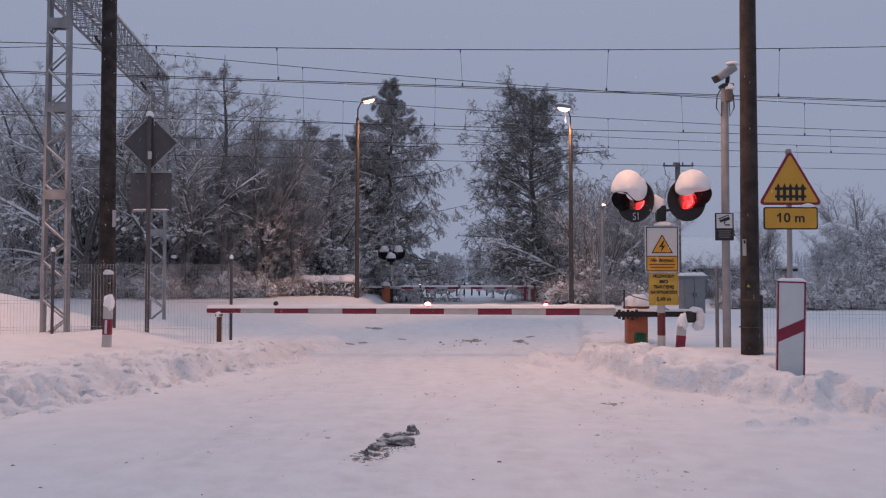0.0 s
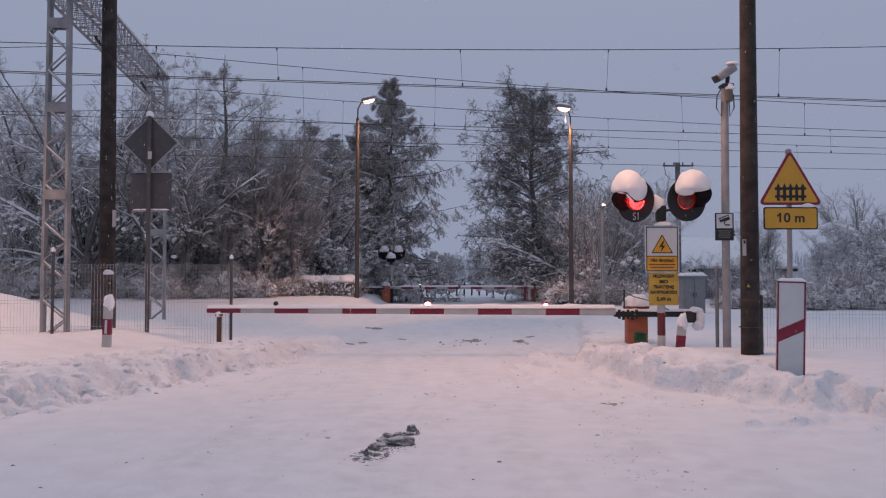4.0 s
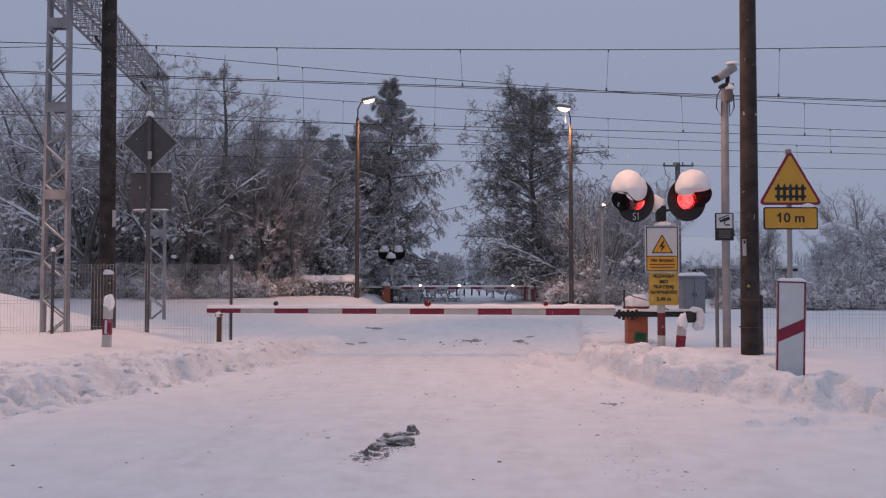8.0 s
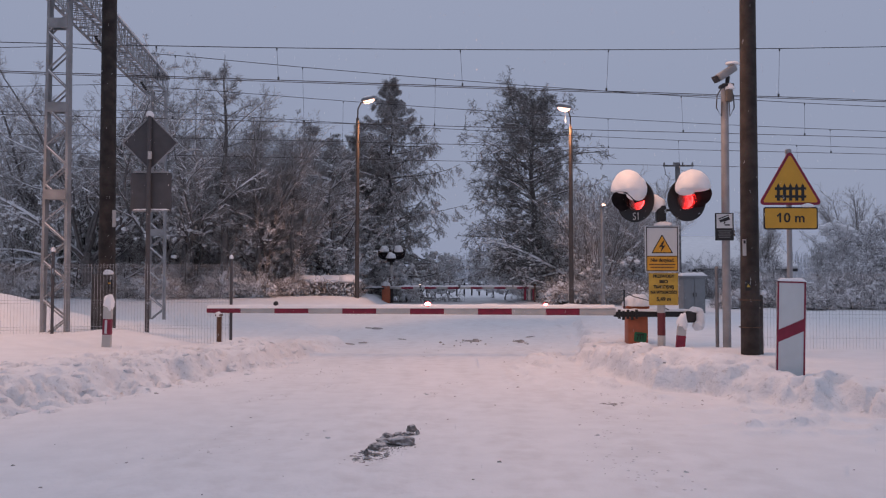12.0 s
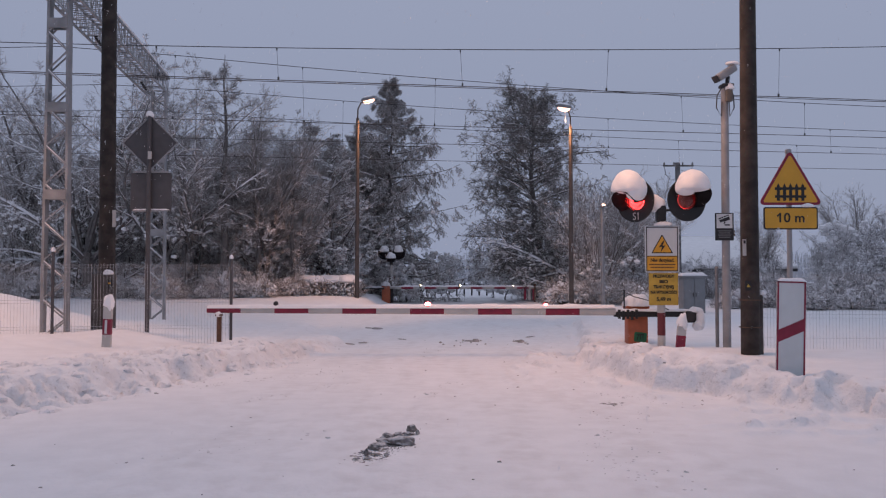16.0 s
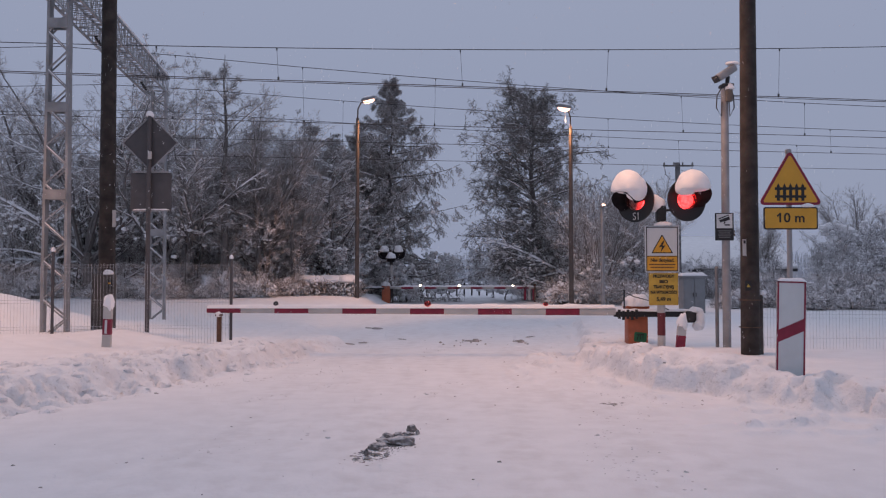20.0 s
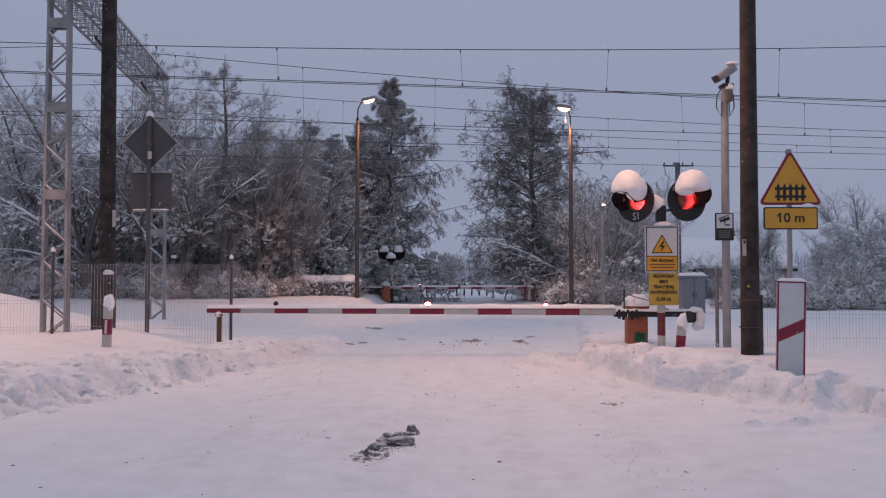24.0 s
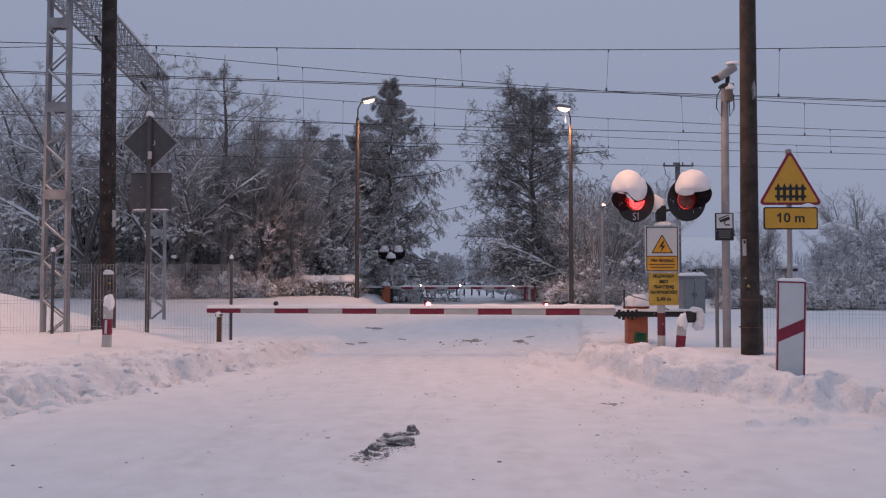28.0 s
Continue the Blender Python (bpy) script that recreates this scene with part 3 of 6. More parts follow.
# ---- flashing signals ----
def signal_head(t, x, y, z, yaw, key, mark, r=0.345, core=CORE):
    """A round black board with a hooded red lens; yaw turns it about the mast."""
    k = r / 0.345
    m = pose(x, y, z, 0, 0, yaw)
    ring = [(r * math.cos(a), r * 1.06 * math.sin(a)) for a in (2 * math.pi * i / 40 for i in range(40))]
    hole = [(0.165 * k * math.cos(a), 0.165 * k * math.sin(a)) for a in (2 * math.pi * i / 40 for i in range(40))]
    s = Shape()
    n = 40
    verts = [(p, yy, q) for ringpts, yy in ((ring, 0.0), (hole, 0.02 * k), (hole, 0.05 * k), (ring, 0.03 * k)) for p, q in ringpts]
    faces = [(a * n + i, a * n + (i + 1) % n, ((a + 1) % 4) * n + (i + 1) % n, ((a + 1) % 4) * n + i) for a in range(4) for i in range(n)]
    s.add(verts, faces)
    board = part("signal_board", s, BLACK, t, "round black background board")
    board.matrix_basis = m
    tub = Shape().rod([(0, 0.03, 0), (0, 0.16 * k, 0), (0, 0.30 * k, 0)], [0.175 * k, 0.175 * k, 0.12 * k], 24, False)
    tub.plate([(0.12 * k * math.cos(2 * math.pi * i / 24), 0.12 * k * math.sin(2 * math.pi * i / 24)) for i in range(24)], 0.01, pose(0, 0.29 * k, 0))
    part("lamp_housing", tub, BLACK, board)
    dome = Shape()
    verts, faces = [], []
    for j in range(6):
        q = 0.165 * k * j / 5
        verts += [(q * math.cos(2 * math.pi * i / 28), -0.055 * k * (1 - (j / 5) ** 2) - 0.02, q * math.sin(2 * math.pi * i / 28)) for i in range(28)]
    for j in range(5):
        faces += [(j * 28 + i, j * 28 + (i + 1) % 28, (j + 1) * 28 + (i + 1) % 28, (j + 1) * 28 + i) for i in range(28)]
    lens = part("lens", dome.add(verts, faces), LENS, board, "round red glass lens")
    lens.visible_shadow = False
    inner = part("lamp_core", Shape().blob((0, 0, 0), (0.15 * k,) * 3, 24, 16, 1.0, 0.0), core, board, "blinking lamp core")
    inner.location = (0, 0.10 * k, 0)
    lamps.setdefault(key, []).append((inner, (0, 0.10 * k, 0)))
    # hood: a drooping half tube over the lens, skewed outwards
    inward = 1 if yaw < 0 else -1
    hood, ho, hi = Shape(), [], []
    verts, faces, na, nl = [], [], 24, 6
    for layer in (0.185, 0.178):
        for j in range(nl + 1):
            f = j / nl
            for i in range(na + 1):
                a = radians(-4 + 229 * i / na if inward > 0 else -45 + 182 * i / na)
                cut = 0.38 * (0.55 + 0.45 * math.sin(a) ** 0.8) if math.sin(a) > 0 else 0.24 * max(0.25, 1 + math.sin(a) / 0.75)
                verts.append((layer * k * math.cos(a) * (1 + 0.12 * f) - inward * (0.09 if inward > 0 else 0.11) * k * f, -cut * k * f, layer * k * math.sin(a) - (0.05 if inward > 0 else -0.01) * k * f))
    w, off = na + 1, (nl + 1) * (na + 1)
    for j in range(nl):
        for i in range(na):
            q = (j * w + i, j * w + i + 1, (j + 1) * w + i + 1, (j + 1) * w + i)
            faces += [q, tuple(off + c for c in q[::-1])]
    for i in range(na):
        faces.append((nl * w + i, nl * w + i + 1, off + nl * w + i + 1, off + nl * w + i))
    for j in range(nl):
        faces += [(j * w, (j + 1) * w, off + (j + 1) * w, off + j * w), (j * w + na, off + j * w + na, off + (j + 1) * w + na, (j + 1) * w + na)]
    part("hood", hood.add(verts, faces), HOOD, board, "black hood over the lens")
    cap = Shape()
    if inward > 0:
        cap.blob((-0.02 * k, -0.19 * k, 0.165 * k), (0.285 * k, 0.26 * k, 0.345 * k), 30, 18, 0.16, 0.06, x + 2)
        cap.blob((0.11 * k, -0.15 * k, 0.15 * k), (0.17 * k, 0.20 * k, 0.25 * k), 26, 16, 0.70, 0.06, x + 5)
    else:
        cap.blob((0.03 * k, -0.19 * k, 0.165 * k), (0.28 * k, 0.25 * k, 0.33 * k), 30, 18, 0.14, 0.08, x + 2)
        cap.blob((-0.10 * k, -0.15 * k, 0.165 * k), (0.17 * k, 0.17 * k, 0.28 * k), 26, 16, 0.40, 0.08, x + 5)
    part("hood_snow", cap, SNOW, board, "thick rounded cap of snow on the hood")
    if mark:
        lettering(mark, 0.13 * k, WHITE, board, pose(0.025, -0.006, -0.272 * k), "letters", 0.001, 0.82)
        part("digit_flag", Shape().plate([(0.033, -0.222), (0.033, -0.205), (0.012, -0.225), (0.012, -0.240)], 0.002, pose(0.025, -0.007, 0)), WHITE, board)
    return board


def near_signal():
    t = thing("crossing_signal", pose(3.69, 13.4, 0.0), "striped mast with two flashing red crossing lights and snow caps", "signal")
    z = 0.0
    for z1, mat in ((0.41, WHITE), (0.79, DEEP_RED), (1.55, WHITE), (2.1, DEEP_RED), (2.58, DARK_STEEL)):
        part("mast_band", Shape().rod([(0, 0, z), (0, 0, z1)], 0.066, 20), mat, t)
        z = z1
    part("junction_box", Shape().box((0.0, -0.02, 2.47), (0.15, 0.17, 0.26), bevel=0.015), BLACK, t)
    part("cross_arm", Shape().rod([(-0.34, 0.10, 2.52), (0.34, 0.10, 2.54)], 0.022), BLACK, t)
    part("mast_snow", Shape().blob((-0.05, 0.03, 2.57), (0.17, 0.14, 0.21), 18, 10, 0.35, 0.2, 6.0), SNOW, t)
    part("plate_snow", Shape().blob((0.03, -0.07, 2.265), (0.16, 0.06, 0.07), 16, 8, 0.1, 0.25, 2.0), SNOW, t)
    signal_head(t, -0.44, -0.05, 2.685, -43, "left", "S1")
    signal_head(t, 0.44, -0.05, 2.70, 10, "right", "")
    # high-voltage warning plate
    p = part("warning_sign", Shape().plate(rect(0.575, 0.79, 0.02), 0.012, pose(0, -0.085, 1.865)), FILM, t, "white and yellow high-voltage warning plate")
    edge = Shape()
    for w, h, x0, z0 in ((0.535, 0.016, 0, 0.368), (0.535, 0.016, 0, -0.368), (0.016, 0.72, 0.260, 0), (0.016, 0.72, -0.260, 0)):
        edge.plate(rect(w, h), 0.004, pose(x0, -0.0885, 1.865 + z0))
    part("sign_border", edge, DARK_STEEL, p)
    part("sign_field", Shape().plate(rect(0.503, 0.235), 0.004, pose(0, -0.0885, 1.622)), YELLOW, p, "yellow lower field")
    part("field_line", Shape().plate(rect(0.503, 0.014), 0.004, pose(0, -0.0895, 1.744)), BLACK, p)
    part("triangle_edge", Shape().plate(rounded_triangle(0.37, 0.012), 0.003, pose(0, -0.089, 1.90)), BLACK, p)
    part("triangle", Shape().plate(rounded_triangle(0.315, 0.008), 0.003, pose(0, -0.0915, 1.90)), YELLOW, p)
    bolt = [(0.035, 0.115), (-0.045, 0.0), (0.0, 0.012), (-0.025, -0.065), (0.045, 0.03), (0.005, 0.02)]
    part("bolt_mark", Shape().plate([(x * 1.3, z * 1.3 - 0.01) for x, z in bolt][::-1], 0.003, pose(0, -0.0945, 1.90)), BLACK, p)
    lettering("Nie dotykać", 0.062, BLACK, p, pose(0, -0.0925, 1.675), bold=0.002, squeeze=0.92)
    bars = Shape()
    for z0, w in ((1.605, 0.44), (1.555, 0.40)):
        bars.plate(rect(w, 0.018), 0.002, pose(0, -0.0925, z0))
    part("small_print", bars, RUST, p)
    # clearance plate
    q = part("clearance_sign", Shape().plate(rect(0.49, 0.54, 0.012), 0.012, pose(0.02, -0.082, 1.19)), DULL_YELLOW, t, "faded yellow plate on the wire height")
    for text, z0, h, sq in (("PRZEWODY", 1.405, 0.056, 0.92), ("SIECI", 1.315, 0.056, 0.92), ("TRAKCYJNEJ", 1.225, 0.056, 0.86), ("NA WYSOKOŚCI", 1.135, 0.056, 0.80), ("5,49 m", 1.02, 0.07, 1.0)):
        lettering(text, h * 0.92, BLACK, q, pose(0.02, -0.085, z0), bold=0.003, squeeze=sq)
    return t


near_signal()


# ---- beside the near road ----
def utility_pole(x, y, top, r0, r1, stub_side, label, stub_at, stub_w, stub_top):
    z0 = floor_z(x, y) - 0.15
    t = thing("utility_pole", pose(x, y, z0), label, "pole")
    pts = [(0.004 * i * stub_side, 0, top * i / 10 if i else -0.6) for i in range(11)]
    part("shaft", Shape().rod(pts, [r0 + (r1 - r0) * i / 10 for i in range(11)], 20), POLE_WOOD, t)
    stub = Shape().box((stub_at[0], stub_at[1], stub_top / 2 - 0.3), (stub_w, 0.26, stub_top + 0.6), bevel=0.03)
    part("concrete_foot", stub, DARK_CONCRETE, t, "stained concrete foot")
    for z in (0.55, 0.95):
        part("wire_binding", Shape().rod([(0.01 * stub_side + (r0 * 1.025 + 0.012) * math.cos(a), 0.02 + 0.15 * math.sin(a), z) for a in (2 * math.pi * i / 20 for i in range(21))], 0.008, 5), RUST, t)
    return t


right_pole = utility_pole(4.53, 11.7, 8.6, 0.138, 0.10, 1, "dark tarred wooden utility pole on a concrete foot", (0.085, 0.10), 0.22, 1.025)
part("ledge_snow", Shape().blob((0.170, 0.0, 1.03), (0.060, 0.10, 0.07), 12, 8, 0.1, 0.2, 2.0), SNOW, right_pole)
part("pole_tag", Shape().plate(rect(0.055, 0.24), 0.006, pose(-0.115, -0.125, 1.72)), WHITE, right_pole, "small white tag with a dark mark")
part("tag_mark", Shape().plate(rect(0.03, 0.045), 0.003, pose(-0.115, -0.130, 1.80)), BLACK, right_pole)
part("number_tag", Shape().plate(rect(0.09, 0.14), 0.006, pose(-0.08, -0.16, 1.16)), BLACK, right_pole, "small black tag with a yellow bar")
part("tag_mark", Shape().plate(rounded_triangle(0.055, 0.006), 0.003, pose(-0.08, -0.165, 1.155)), DULL_YELLOW, right_pole)
left_pole = utility_pole(-6.75, 15.9, 10.6, 0.165, 0.125, -1, "dark wooden utility pole on a wide concrete foot", (-0.035, -0.05), 0.42, 1.14)
part("ledge_snow", Shape().blob((0.10, -0.17, 1.135), (0.10, 0.09, 0.09), 14, 8, 0.1, 0.2, 7.0), SNOW, left_pole)
part("pole_tag", Shape().plate(rect(0.075, 0.34), 0.006, pose(0.17, -0.10, 2.25)), WHITE, left_pole, "small white tag")
part("number_tag", Shape().plate(rect(0.12, 0.20), 0.006, pose(0.125, -0.187, 0.93)), BLACK, left_pole)
part("tag_bar", Shape().plate(rect(0.05, 0.025), 0.003, pose(0.135, -0.191, 0.955)), YELLOW, left_pole)
left_pole.matrix_basis = pose(-6.28, 14.79, 1.4 + 0.93 * (left_pole.location.z - 1.4)) @ Matrix.Scale(0.93, 4)


def luminaire(t, z, dx, dy):
    part("lamp_arm", Shape().rod([(0, 0, z - 0.5), (dx * 0.3, dy * 0.3, z - 0.05), (dx, dy, z + 0.1)], 0.03, 8), STEEL, t)
    part("lamp_head", Shape().blob((dx * 1.1, dy * 1.1, z + 0.12), (0.17, 0.30, 0.11), 16, 8, 0.4, 0.0), STEEL, t)
    part("lamp_glass", Shape().blob((dx * 1.1, dy * 1.1, z + 0.06), (0.13, 0.24, 0.09), 16, 8, 0.9, 0.0), SODIUM_GLASS, t, "glowing sodium lamp glass")


# unseen lantern added to this pole to give the road its warm light
luminaire(right_pole, 6.75, -2.6, 0.1)
street_glow(4.53 - 2.86, 11.7 + 0.11, 6.68, 780, size=1.7)
side_lamp = thing("street_lamp", pose(-10.6, 13.0, 0.1), "steel street lamp with a lit sodium lantern beside the bank", "street lamp")
part("pole", Shape().rod([(0, 0, 0), (0, 0, 6.0)], [0.09, 0.06], 14), STEEL, side_lamp)
luminaire(side_lamp, 6.3, 0.9, -0.4)
street_glow(-10.6 + 0.99, 13.0 - 0.44, 6.18, 700, 118, size=0.5)

# camera pole, with a thin post beside it
cp = thing("camera_pole", pose(4.76, 13.3, floor_z(4.76, 13.3) - 0.22), "grey steel pole with a surveillance camera under snow", "pole")
part("shaft", Shape().rod([(0, 0, 0), (0, 0, 2.3), (0.01, 0, 4.65)], [0.068, 0.066, 0.062], 18), GALV, cp)
part("camera_bracket", Shape().box((0.02, -0.05, 4.62), (0.20, 0.20, 0.05), bevel=0.01), DARK_STEEL, cp)
part("camera_body", Shape().box((0.0, -0.10, 4.83), (0.40, 0.15, 0.13), Euler((0, radians(-33), radians(15))).to_matrix(), 0.035), GALV, cp, "white surveillance camera housing")
part("camera_front", Shape().box((-0.19, -0.15, 4.71), (0.03, 0.14, 0.12), Euler((0, radians(-33), radians(15))).to_matrix(), 0.008), DARK_STEEL, cp)
part("camera_snow", Shape().blob((0.12, -0.08, 4.985), (0.12, 0.09, 0.05), 16, 8, 0.3, 0.2, 3.0), SNOW, cp)
part("camera_joint", Shape().rod([(0.03, -0.06, 4.62), (0.04, -0.08, 4.78)], 0.035, 10), DARK_STEEL, cp)
part("connection_box", Shape().box((0.05, -0.10, 4.45), (0.115, 0.10, 0.22), bevel=0.03), CONCRETE, cp)
part("box_snow", Shape().blob((0.06, -0.11, 4.56), (0.08, 0.07, 0.10), 12, 8, 0.2, 0.2, 5.0), SNOW, cp)
for s in (-1, 1):
    part("loop_cable", Shape().rod([(0.05 * s, -0.08, 4.62), (0.14 * s, -0.06, 4.45), (0.15 * s, -0.05, 4.25), (0.07 * s, -0.07, 4.10), (0.06 * s, -0.07, 4.35)], 0.010, 6), CABLE, cp)
notice = part("notice", Shape().plate(rect(0.31, 0.46, 0.008), 0.012, pose(-0.05, -0.085, 2.24)), BLACK, cp, "black and white camera warning notice")
part("notice_field", Shape().plate(rect(0.265, 0.24), 0.003, pose(-0.05, -0.0885, 2.335)), FILM, notice)
mark = Shape().plate([(-0.085, -0.005), (-0.075, -0.045), (0.09, 0.0), (0.08, 0.06)], 0.003, pose(-0.05, -0.091, 2.355))
mark.plate([(-0.11, 0.02), (-0.09, 0.008), (0.08, 0.075), (0.07, 0.09)], 0.003, pose(-0.05, -0.0915, 2.355))
mark.plate([(-0.02, -0.06), (0.0, -0.06), (0.02, -0.03), (0.0, -0.02)], 0.003, pose(-0.05, -0.0912, 2.35))
mark.plate(rect(0.09, 0.024), 0.003, pose(-0.005, -0.091, 2.27))
part("camera_mark", mark, BLACK, notice)
lines = Shape()
for k in range(4):
    lines.plate(rect(0.22 - 0.03 * (k % 2), 0.012), 0.002, pose(-0.05, -0.0885, 2.17 - 0.035 * k))
part("small_print", lines, STEEL, notice)
thin = single("marker_post", Shape().rod([(4.65, 13.45, 0.1), (4.65, 13.45, 1.54)], 0.03, 12).blob((4.65, 13.45, 1.54), (0.035, 0.035, 0.04), 10, 6), STEEL, "thin grey steel post beside the camera pole", "post")


def signal_cabinet():
    x, y = 9.11, 29.0
    t = thing("signal_cabinet", pose(x, y, floor_z(x, y) - 0.05), "grey steel equipment cabinet with snow on its roof", "cabinet")
    part("body", Shape().box((0, 0, 0.66), (0.80, 0.60, 1.36), bevel=0.02), GREY, t)
    for s in (-1, 1):
        door = part("door", Shape().box((0.185 * s, -0.31, 0.70), (0.35, 0.03, 1.16), bevel=0.012), GREY, t)
        part("handle", Shape().box((0.05 * s, -0.335, 0.72), (0.025, 0.03, 0.14), bevel=0.006), DARK_STEEL, door)
    part("roof", Shape().box((0, 0, 1.37), (0.90, 0.70, 0.07), bevel=0.02), GREY, t)
    part("roof_snow", snow_strip(-0.46, 0.47, 0, 1.40, 0.70, 0.15, 3.0, 0.05, 0.05), SNOW, t, "rounded slab of snow")


signal_cabinet()


def gated_crossing_sign():
    t = thing("warning_sign", pose(4.56, 10.4, floor_z(4.56, 10.4) - 0.2), "yellow triangular gated-crossing sign with a red edge", "road sign")
    h = -(floor_z(4.56, 10.4) - 0.2)
    part("post", Shape().rod([(0, 0, 0), (0, 0, 3.08 + h)], 0.034, 14), GALV, t)
    part("rim", Shape().plate(rounded_triangle(0.85, 0.045, 6), 0.014, pose(0, -0.05, 2.585 + h)), RED, t, "red rim")
    part("face", Shape().plate(rounded_triangle(0.735, 0.02, 4), 0.003, pose(0, -0.0525, 2.585 + h)), YELLOW, t)
    g = Shape()
    for k in range(5):
        x = -0.16 + 0.08 * k
        g.plate([(x - 0.02, -0.13), (x + 0.02, -0.13), (x + 0.02, 0.06), (x, 0.10), (x - 0.02, 0.06)], 0.003, pose(0, -0.0555, 2.525 + h))
    for z in (-0.075, 0.03):
        g.plate([(-0.205, z - 0.017), (0.205, z - 0.017), (0.205, z + 0.017), (-0.205, z + 0.017)], 0.003, pose(0, -0.0557, 2.525 + h))
    part("gate_mark", g, BLACK, t, "black picket gate symbol")
    p = part("distance_plate", Shape().plate(rect(0.71, 0.295, 0.03), 0.014, pose(0, -0.05, 2.165 + h)), BLACK, t, "yellow plate that reads 10 m")
    part("plate_face", Shape().plate(rect(0.675, 0.26, 0.02), 0.003, pose(0, -0.0525, 2.165 + h)), YELLOW, p)
    lettering("10 m", 0.125, BLACK, p, pose(0, -0.0545, 2.165 + h), bold=0.003, squeeze=1.05)
    part("digit_flag", Shape().plate([(-0.152, 0.036), (-0.152, 0.062), (-0.182, 0.040), (-0.182, 0.016)][::-1], 0.002, pose(0, -0.0545, 2.165 + h)), BLACK, p)
    part("ledge_snow", Shape().blob((0.22, -0.06, 2.314 + h), (0.09, 0.03, 0.05), 12, 6, 0.1, 0.2, 1.0), SNOW, t)
    part("top_bracket", Shape().box((0, 0, 3.05 + h), (0.07, 0.05, 0.06), bevel=0.008), STEEL, t)


gated_crossing_sign()


def countdown_board():
    t = thing("countdown_board", pose(4.065, 9.3, 0.19, 0, 1.6, 0), "white board with one red diagonal stripe and red edge", "road sign")
    w, h = 0.335, 1.26
    part("panel", Shape().plate(rect(w, h, 0.004), 0.02, pose(0, 0, 0.53)), FILM, t)
    e = Shape()
    for a, b, x, z in ((w, 0.024, 0, h / 2 - 0.012), (0.020, h, w / 2 - 0.010, 0), (0.020, h, -w / 2 + 0.010, 0)):
        e.plate(rect(a, b), 0.026, pose(x, -0.003, 0.53 + z))
    part("edge_stripe", e, RED, t)
    part("diagonal_stripe", Shape().plate([(-0.148, -0.02), (0.148, 0.115), (0.148, 0.26), (-0.148, 0.125)], 0.003, pose(0, -0.0025, 0.46)), RED, t, "red diagonal stripe")
    part("top_snow", snow_strip(-0.16, 0.17, 0.01, 1.155, 0.05, 0.045, 4.0, 0.02), SNOW, t)


countdown_board()


def reflector_post(x, y, lean, h, both, sunk=0.15):
    t = thing("road_post", pose(x, y, floor_z(x, y) - sunk, 0, lean, 0), "white plastic road post with a red band, capped with snow", "road post", "posts along the road")
    sec = lambda z0, z1: Shape().plate(rect(0.125, z1 - z0, 0.012), 0.07, pose(0, -0.05, (z0 + z1) / 2))
    lo, hi = (0.42, 0.72) if both else (0.22, 0.70)
    part("foot", sec(0.0, h * lo), WHITE, t)
    part("red_band", sec(h * lo, h * hi), RED, t)
    part("top", sec(h * hi, h), WHITE, t)
    if both:
        part("reflector", Shape().plate(rect(0.035, h * 0.26), 0.004, pose(-0.01, -0.0535, h * 0.57)), FILM, t)
    part("cap_snow", Shape().blob((0.0, -0.01, h - 0.01), (0.078, 0.065, 0.17), 16, 12, 0.25, 0.30, x).blob((0.035, -0.03, h - 0.02), (0.05, 0.05, 0.10), 12, 9, 0.8, 0.4, x + 3), SNOW, t)


reflector_post(-5.17, 12.2, 2, 0.80, True)
reflector_post(3.53, 11.9, 5, 0.60, False, floor_z(3.53, 11.9) - 0.10)


def sign_backs():
    x, y = -5.30, 14.2
    t = thing("road_sign", pose(x, y, -0.02), "grey backs of a diamond and a square sign on one post", "road sign")
    part("post", Shape().rod([(0, 0, 0), (0, 0, 4.34)], 0.038, 14), SIGN_BACK, t)
    d = part("diamond_sign", Shape().plate(rect(0.70, 0.70, 0.03), 0.012, pose(0.0, 0.06, 3.84, 0, 45, 0)), SIGN_BACK, t, "grey back of a diamond sign")
    e = Shape()
    for a in range(4):
        e.box((0.35 * math.cos(radians(90 * a + 45)) * 1.0, 0.05, 3.84 + 0.35 * math.sin(radians(90 * a + 45))), (0.70, 0.02, 0.018), Euler((0, radians(-(90 * a + 135)), 0)).to_matrix())
    part("diamond_rim", e, GALV, d)
    part("diamond_snow", Shape().blob((0, 0.02, 4.33), (0.07, 0.07, 0.10), 12, 8, 0.3, 0.2, 2.0), SNOW, t)
    part("square_sign", Shape().plate(rect(0.74, 0.70, 0.03), 0.012, pose(0.02, 0.06, 2.95)), SIGN_BACK, t, "grey back of a square sign")
    for z in (3.31, 2.61):
        part("sign_rail", Shape().box((0.02, 0.05, z), (0.62, 0.03, 0.03)), GALV, t)
    part("rail_snow", snow_strip(-0.3, 0.36, 0.05, 2.62, 0.06, 0.03, 3.0, 0.03), SNOW, t)
    part("clip", Shape().box((0.03, -0.05, 3.60), (0.07, 0.02, 0.14), bevel=0.005), WHITE, t)


sign_backs()


